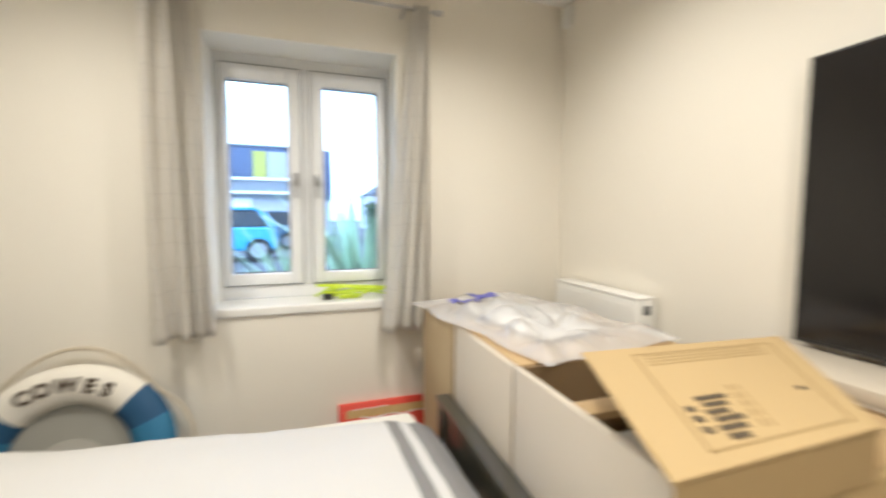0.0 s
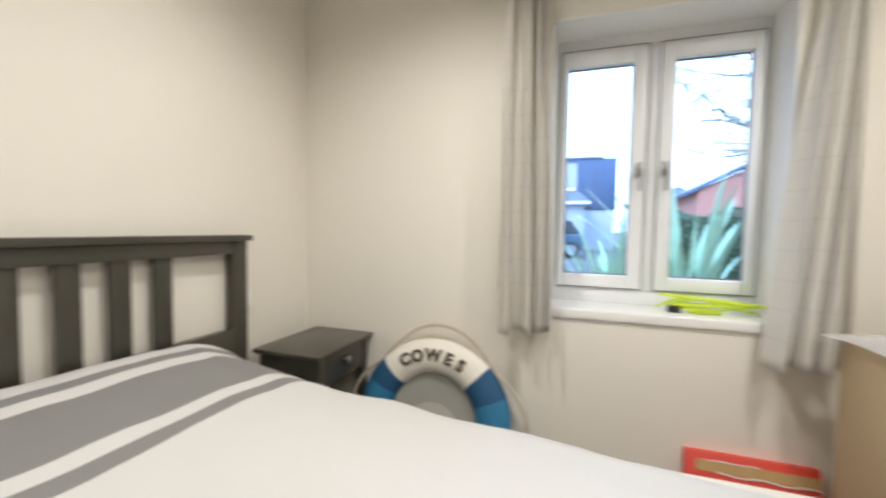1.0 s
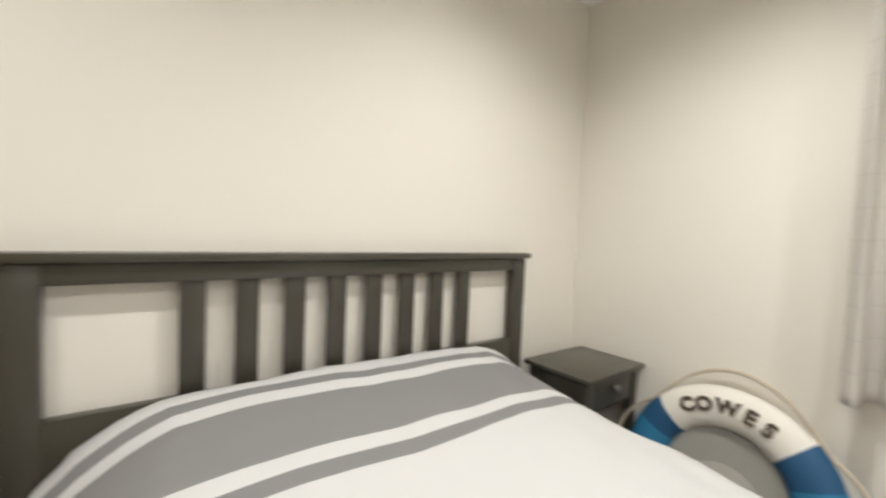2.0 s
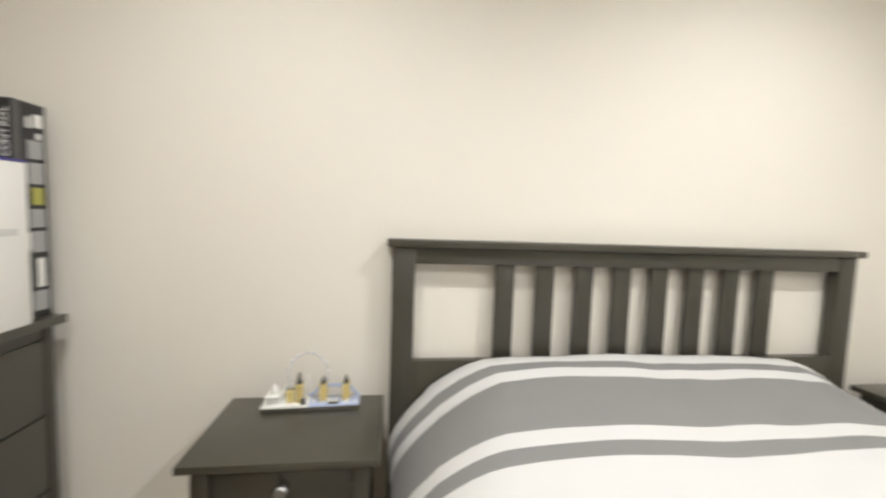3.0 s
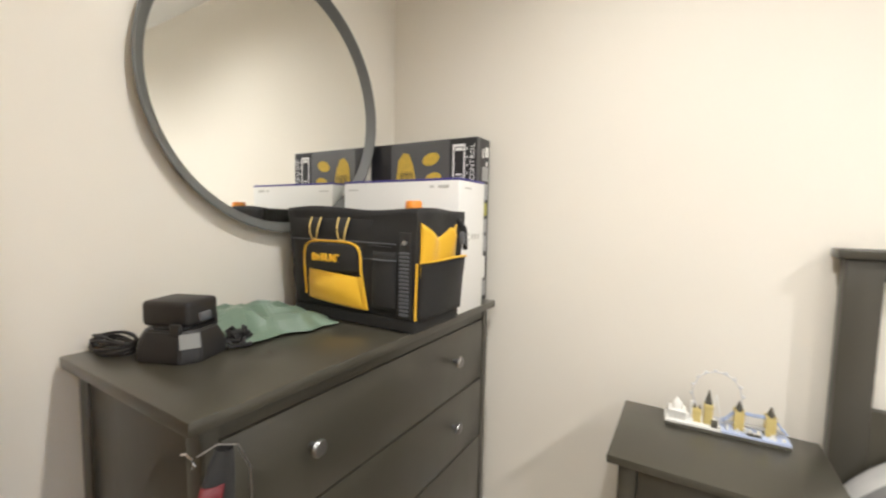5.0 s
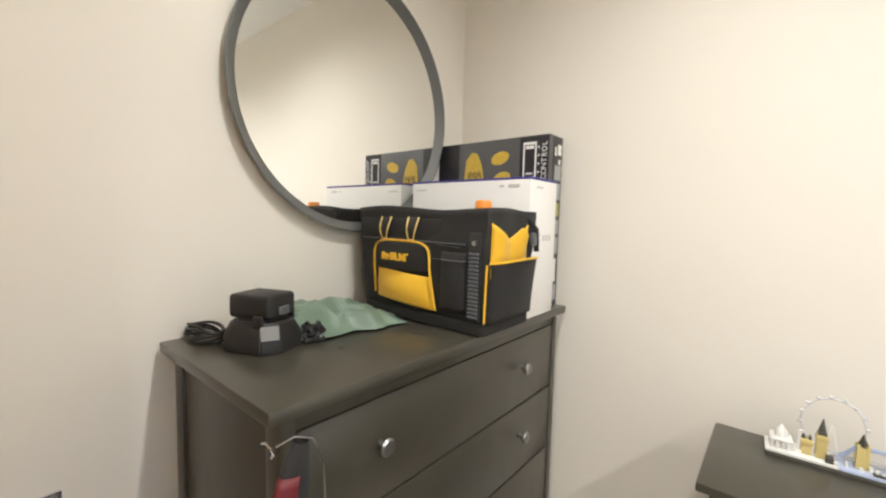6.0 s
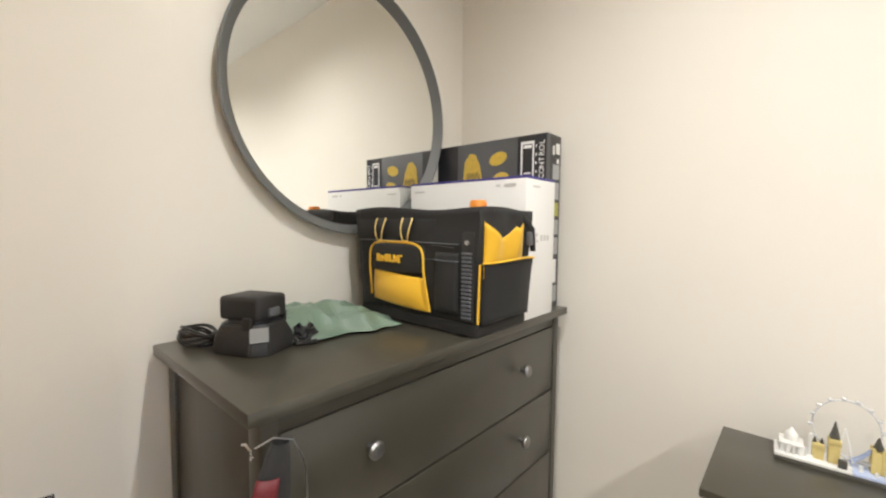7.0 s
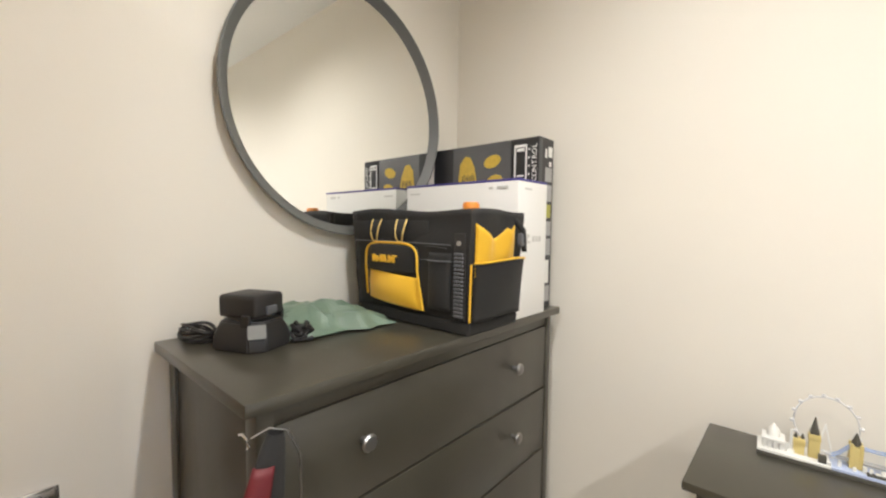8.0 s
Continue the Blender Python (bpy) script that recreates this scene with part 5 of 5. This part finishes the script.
def outside():
    bm = B()
    box(bm, XE + 0.31, -400, GZ - 0.2, 400, 400, GZ)
    solid("ground", bm, "asphalt", "grey asphalt drive and road outside", "ground", "structure")
    solid("lawn", box(B(), 8.8, -14, GZ, 10.6, -2.6, GZ + 0.03), "grass", "strip of rough lawn before the hedge", "grass", "stuff")
    # low garage with a pale hipped roof
    g = thing("garage", "low pale rendered garage with a hipped roof", "building", pose(18.6, 0, GZ))
    part("wall", box(B(), 0, -1.30, 0, 4.4, 9, 2.22), "render_white", g)
    across = Matrix.Rotation(radians(90), 4, "Z") @ Matrix.Rotation(radians(90), 4, "X")
    part("roof", prism(B(), ((-1.52, 2.20), (-1.52, 2.30), (-0.95, 2.80), (9.1, 2.80), (9.1, 2.20)), 4.9, Matrix.Translation((-0.25, 0, 0)) @ across), "panel_grey", g, "pale grey roof")
    part("gutter", box(B(), -0.36, -1.55, 2.14, -0.26, 9.1, 2.26, 0.02), "white", g)
    part("fascia", box(B(), -0.30, -0.92, 2.70, -0.255, 9.1, 2.82, 0.01), "white", g)
    part("garage_door", box(B(), -0.03, 0.6, 0, -0.001, 3.4, 2.0, 0.01), "white", g)
    # tall blue-roofed building behind it
    h = thing("house", "tall building with steep blue slate cladding", "building", pose(24, 0, GZ))
    part("wall", box(B(), 0, -2.80, 0, 6, 10, 2.2), "render_white", h)
    part("roof", box(B(), -0.1, -2.88, 2.2, 6.1, 10, 4.95, 0.05), "slate", h, "steep blue slate cladding")
    part("ridge", box(B(), -0.16, -2.2, 4.95, 6.1, 10, 5.06, 0.02), "panel_grey", h)
    for y0, y1, mt in ((0.45, 1.12, "panel_yellow"), (-0.88, 0.40, "panel_pale")):
        part("panel", box(B(), -0.16, y0, 3.0, -0.101, y1, 4.72, 0.01, 1), mt, h)
    # brick house beyond the hedge
    h = thing("house", "red brick house gable beyond the hedge", "building", pose(21, -6.0, GZ))
    part("wall", box(B(), 0, -7, 0, 7, 0, 2.9), "brick_red", h)
    part("gable", prism(B(), ((0, 2.9), (-3.5, 4.6), (-7, 2.9)), 0.3, Matrix.Rotation(radians(90), 4, "Z") @ Matrix.Rotation(radians(90), 4, "X") ), "brick_red", h)
    bm = B()
    prism(bm, ((0.3, 2.75), (-3.5, 4.7), (-7.3, 2.75), (-7.3, 2.9), (-3.5, 4.86), (0.3, 2.9)), 7.0, Matrix.Translation((-0.15, 0, 0)) @ Matrix.Rotation(radians(90), 4, "Z") @ Matrix.Rotation(radians(90), 4, "X"))
    part("roof", bm, "slate", h)
    # cream house far behind
    h = thing("house", "far pale house with a dark roof", "building", pose(50, -13.2, GZ))
    part("wall", box(B(), 0, 0, 0, 6, 5, 4.2), "render_white", h)
    part("roof", prism(B(), ((-0.3, 4.1), (2.5, 6.0), (5.3, 4.1)), 6.4, Matrix.Translation((-0.2, 0, 0)) @ Matrix.Rotation(radians(90), 4, "Z") @ Matrix.Rotation(radians(90), 4, "X")), "panel_grey", h)


def car(name, label, paint, m):
    t = thing(name, label, "car", m)
    # side outline: along y, nose towards -y
    low = ((-1.78, 0.30), (-1.80, 0.55), (-1.70, 0.74), (-0.85, 0.88), (1.70, 0.92), (1.80, 0.62), (1.78, 0.30))
    m1 = Matrix.Rotation(radians(90), 4, "Z") @ Matrix.Rotation(radians(90), 4, "X")
    bm = prism(B(), low, 1.60, Matrix.Translation((-0.8, 0, 0)) @ m1)
    bmesh.ops.bevel(bm, geom=bm.edges[:], offset=0.06, segments=3, affect="EDGES")
    part("body", bm, paint, t)
    bm = prism(B(), ((-0.86, 0.87), (-0.36, 1.34), (1.35, 1.36), (1.66, 0.9)), 1.40, Matrix.Translation((-0.7, 0, 0)) @ m1)
    bmesh.ops.bevel(bm, geom=bm.edges[:], offset=0.05, segments=3, affect="EDGES")
    part("glasshouse", bm, "car_glass", t)
    bm = prism(B(), ((-0.42, 1.33), (-0.25, 1.41), (1.25, 1.43), (1.42, 1.34)), 1.36, Matrix.Translation((-0.68, 0, 0)) @ m1)
    bmesh.ops.bevel(bm, geom=bm.edges[:], offset=0.03, segments=2, affect="EDGES")
    part("roof", bm, paint, t)
    for x in (-0.72, 0.69):
        for y0, z0, y1, z1 in ((-0.88, 0.88, -0.38, 1.36), (0.42, 0.88, 0.40, 1.36), (1.66, 0.90, 1.36, 1.36)):
            part("pillar", tube(B(), [(x + 0.015, y0, z0), (x + 0.015, y1, z1)], 0.04, 8), paint, t)
    for x in (-0.84, 0.66):
        for y in (-1.22, 1.36):
            w = part("wheel", cyl(B(), (x, y, 0.31), (x + 0.18, y, 0.31), 0.31, seg=28), "tyre", t)
            s = -0.012 if x < 0 else 0.192
            part("rim", cyl(B(), (x + 0.09, y, 0.31), (x + s, y, 0.31), 0.205, seg=10), "steel", w, "pale alloy rim")
    for x in (-0.62, 0.62):
        part("headlight", lathe(B(), ((0.001, 0), (0.10, 0), (0.09, 0.03), (0.001, 0.05)), Matrix.Translation((x, -1.74, 0.66)) @ Matrix.Rotation(radians(90), 4, "X"), 16), "white", t)
    return t


def sword_plant(x, y, n, seed, size):
    t = thing("sword_leaf_plant", "large green sword-leaved plant outside the window", "plant", pose(x, y, GZ), "plants outside")
    rnd = random.Random(seed)
    for k in range(n):
        a = rnd.uniform(0, 2 * math.pi)
        L = size * rnd.uniform(0.7, 1.1)
        out = rnd.uniform(0.12, 0.95)
        w = rnd.uniform(0.020, 0.040)
        bm = B()
        d = Vector((math.cos(a), math.sin(a), 0))
        side = Vector((-math.sin(a), math.cos(a), 0))
        ca = rnd.uniform(-0.6, 0.6)
        side = (side * math.cos(ca) + d * math.sin(ca))
        rows = []
        for i in range(9):
            q = i / 8
            p = d * (0.05 + out * L * 0.75 * q ** 1.5) + Vector((0, 0, L * (q - 0.28 * out * q ** 3)))
            ww = w * (1 - q ** 3) + 0.002
            rows.append((bm.verts.new(p + side * ww), bm.verts.new(p - d * 0.008), bm.verts.new(p - side * ww), bm.verts.new(p + Vector((0, 0, 0.003)))))
        for r0, r1 in zip(rows, rows[1:]):
            for i in range(4):
                bm.faces.new((r0[i], r0[(i + 1) % 4], r1[(i + 1) % 4], r1[i]))
        part("leaf", bm, "sword", t)


def greenery():
    sword_plant(3.75, -2.10, 44, 4, 1.52)
    sword_plant(3.66, -1.62, 28, 9, 1.22)
    # hedge: a mass of small leaf clumps
    rnd = random.Random(7)
    verts, faces = [], []
    for k in range(9000):
        x, y = rnd.uniform(10.6, 11.5), rnd.uniform(-14, -3.1)
        top = 1.75 + 0.10 * math.sin(y * 2.1) + 0.06 * math.sin(y * 5.3)
        z = GZ + (top - GZ) * rnd.random() ** 0.7
        c = Vector((x, y, z))
        u = Vector((rnd.gauss(0, 1), rnd.gauss(0, 1), rnd.gauss(0, 1))).normalized() * rnd.uniform(0.05, 0.09)
        v = u.orthogonal().normalized() * u.length * 0.6
        i = len(verts)
        verts += [c - u, c + v, c + u, c - v]
        faces.append((i, i + 1, i + 2, i + 3))
    me = bpy.data.meshes.new("hedge")
    me.from_pydata(verts, [], faces)
    me.materials.append(M["hedge"])
    tagged(new("hedge", me), "dense dark green garden hedge across the road", "hedge", "", "stuff")
    solid("hedge_core", box(B(), 10.85, -14, GZ, 11.3, -3.2, 1.62, 0.1), "hedge", "dark inner branches of the garden hedge", "hedge", "stuff")
    # bare tree
    t = thing("bare_tree", "leafless winter tree with fine spreading branches", "tree", pose(9.2, -6.6, GZ))
    bm = B()
    tube(bm, [(0, 0, 0), (0.03, 0.02, 1.0), (0.0, 0.08, 2.0), (0.05, 0.12, 3.0)], 0.13, 10)
    part("trunk", bm, "bark", t)
    rnd = random.Random(11)
    tw = B()

    def grow(p, d, L, r, depth):
        pts = [p]
        for k in range(4):
            d = (d + Vector((rnd.gauss(0, 0.14), rnd.gauss(0, 0.14), rnd.gauss(0.02, 0.12)))).normalized()
            pts.append(pts[-1] + d * L / 4)
        tube(tw, pts, r, 5)
        if depth:
            for q in (1, 2, 3, 4, 4):
                nd = (d + Vector((rnd.gauss(0, 0.55), rnd.gauss(0, 0.55), rnd.gauss(0.05, 0.4)))).normalized()
                grow(pts[q], nd, L * rnd.uniform(0.55, 0.8), r * 0.55, depth - 1)
    for k, dd in enumerate(((0, 1, 0.35), (-0.2, 0.9, 0.7), (0.4, 0.6, 0.8), (0.1, -0.6, 0.9), (-0.5, 0.3, 0.9), (0.1, 1, 0.05), (0.0, 0.9, 0.5))):
        grow(Vector((0.03, 0.1, 1.7 + 0.2 * k)), Vector(dd).normalized(), 1.9, 0.034, 3)
    part("branches", tw, "bark", t)


# ---------------------------------------------------------------- build
room()
window()
door()
downlights()
bed()
duvet()
nightstand("black-brown nightstand with one drawer, carrying a brick model", pose(-0.456, -0.008, 0))
nightstand("black-brown nightstand with an empty top beside the lifebuoy", pose(1.735, -0.008, 0))
dresser()
mirror()
set_box()
console_box()
tool_bag()
small_dresser_things()
hanging_bag()
skyline_model()
lifebuoy()
curtains()
sill_things()
red_box()
cabinets()
flat_carton()
poly_bag()
radiator()
wall_things()
outside()
car("car", "bright blue small hatchback parked outside", "car_blue", pose(12.5, 0.97, GZ, 0, 0, 180))
car("car", "grey-blue car parked further along the road", "car_dark", pose(17.1, 0.46, GZ, 0, 0, 180))
greenery()
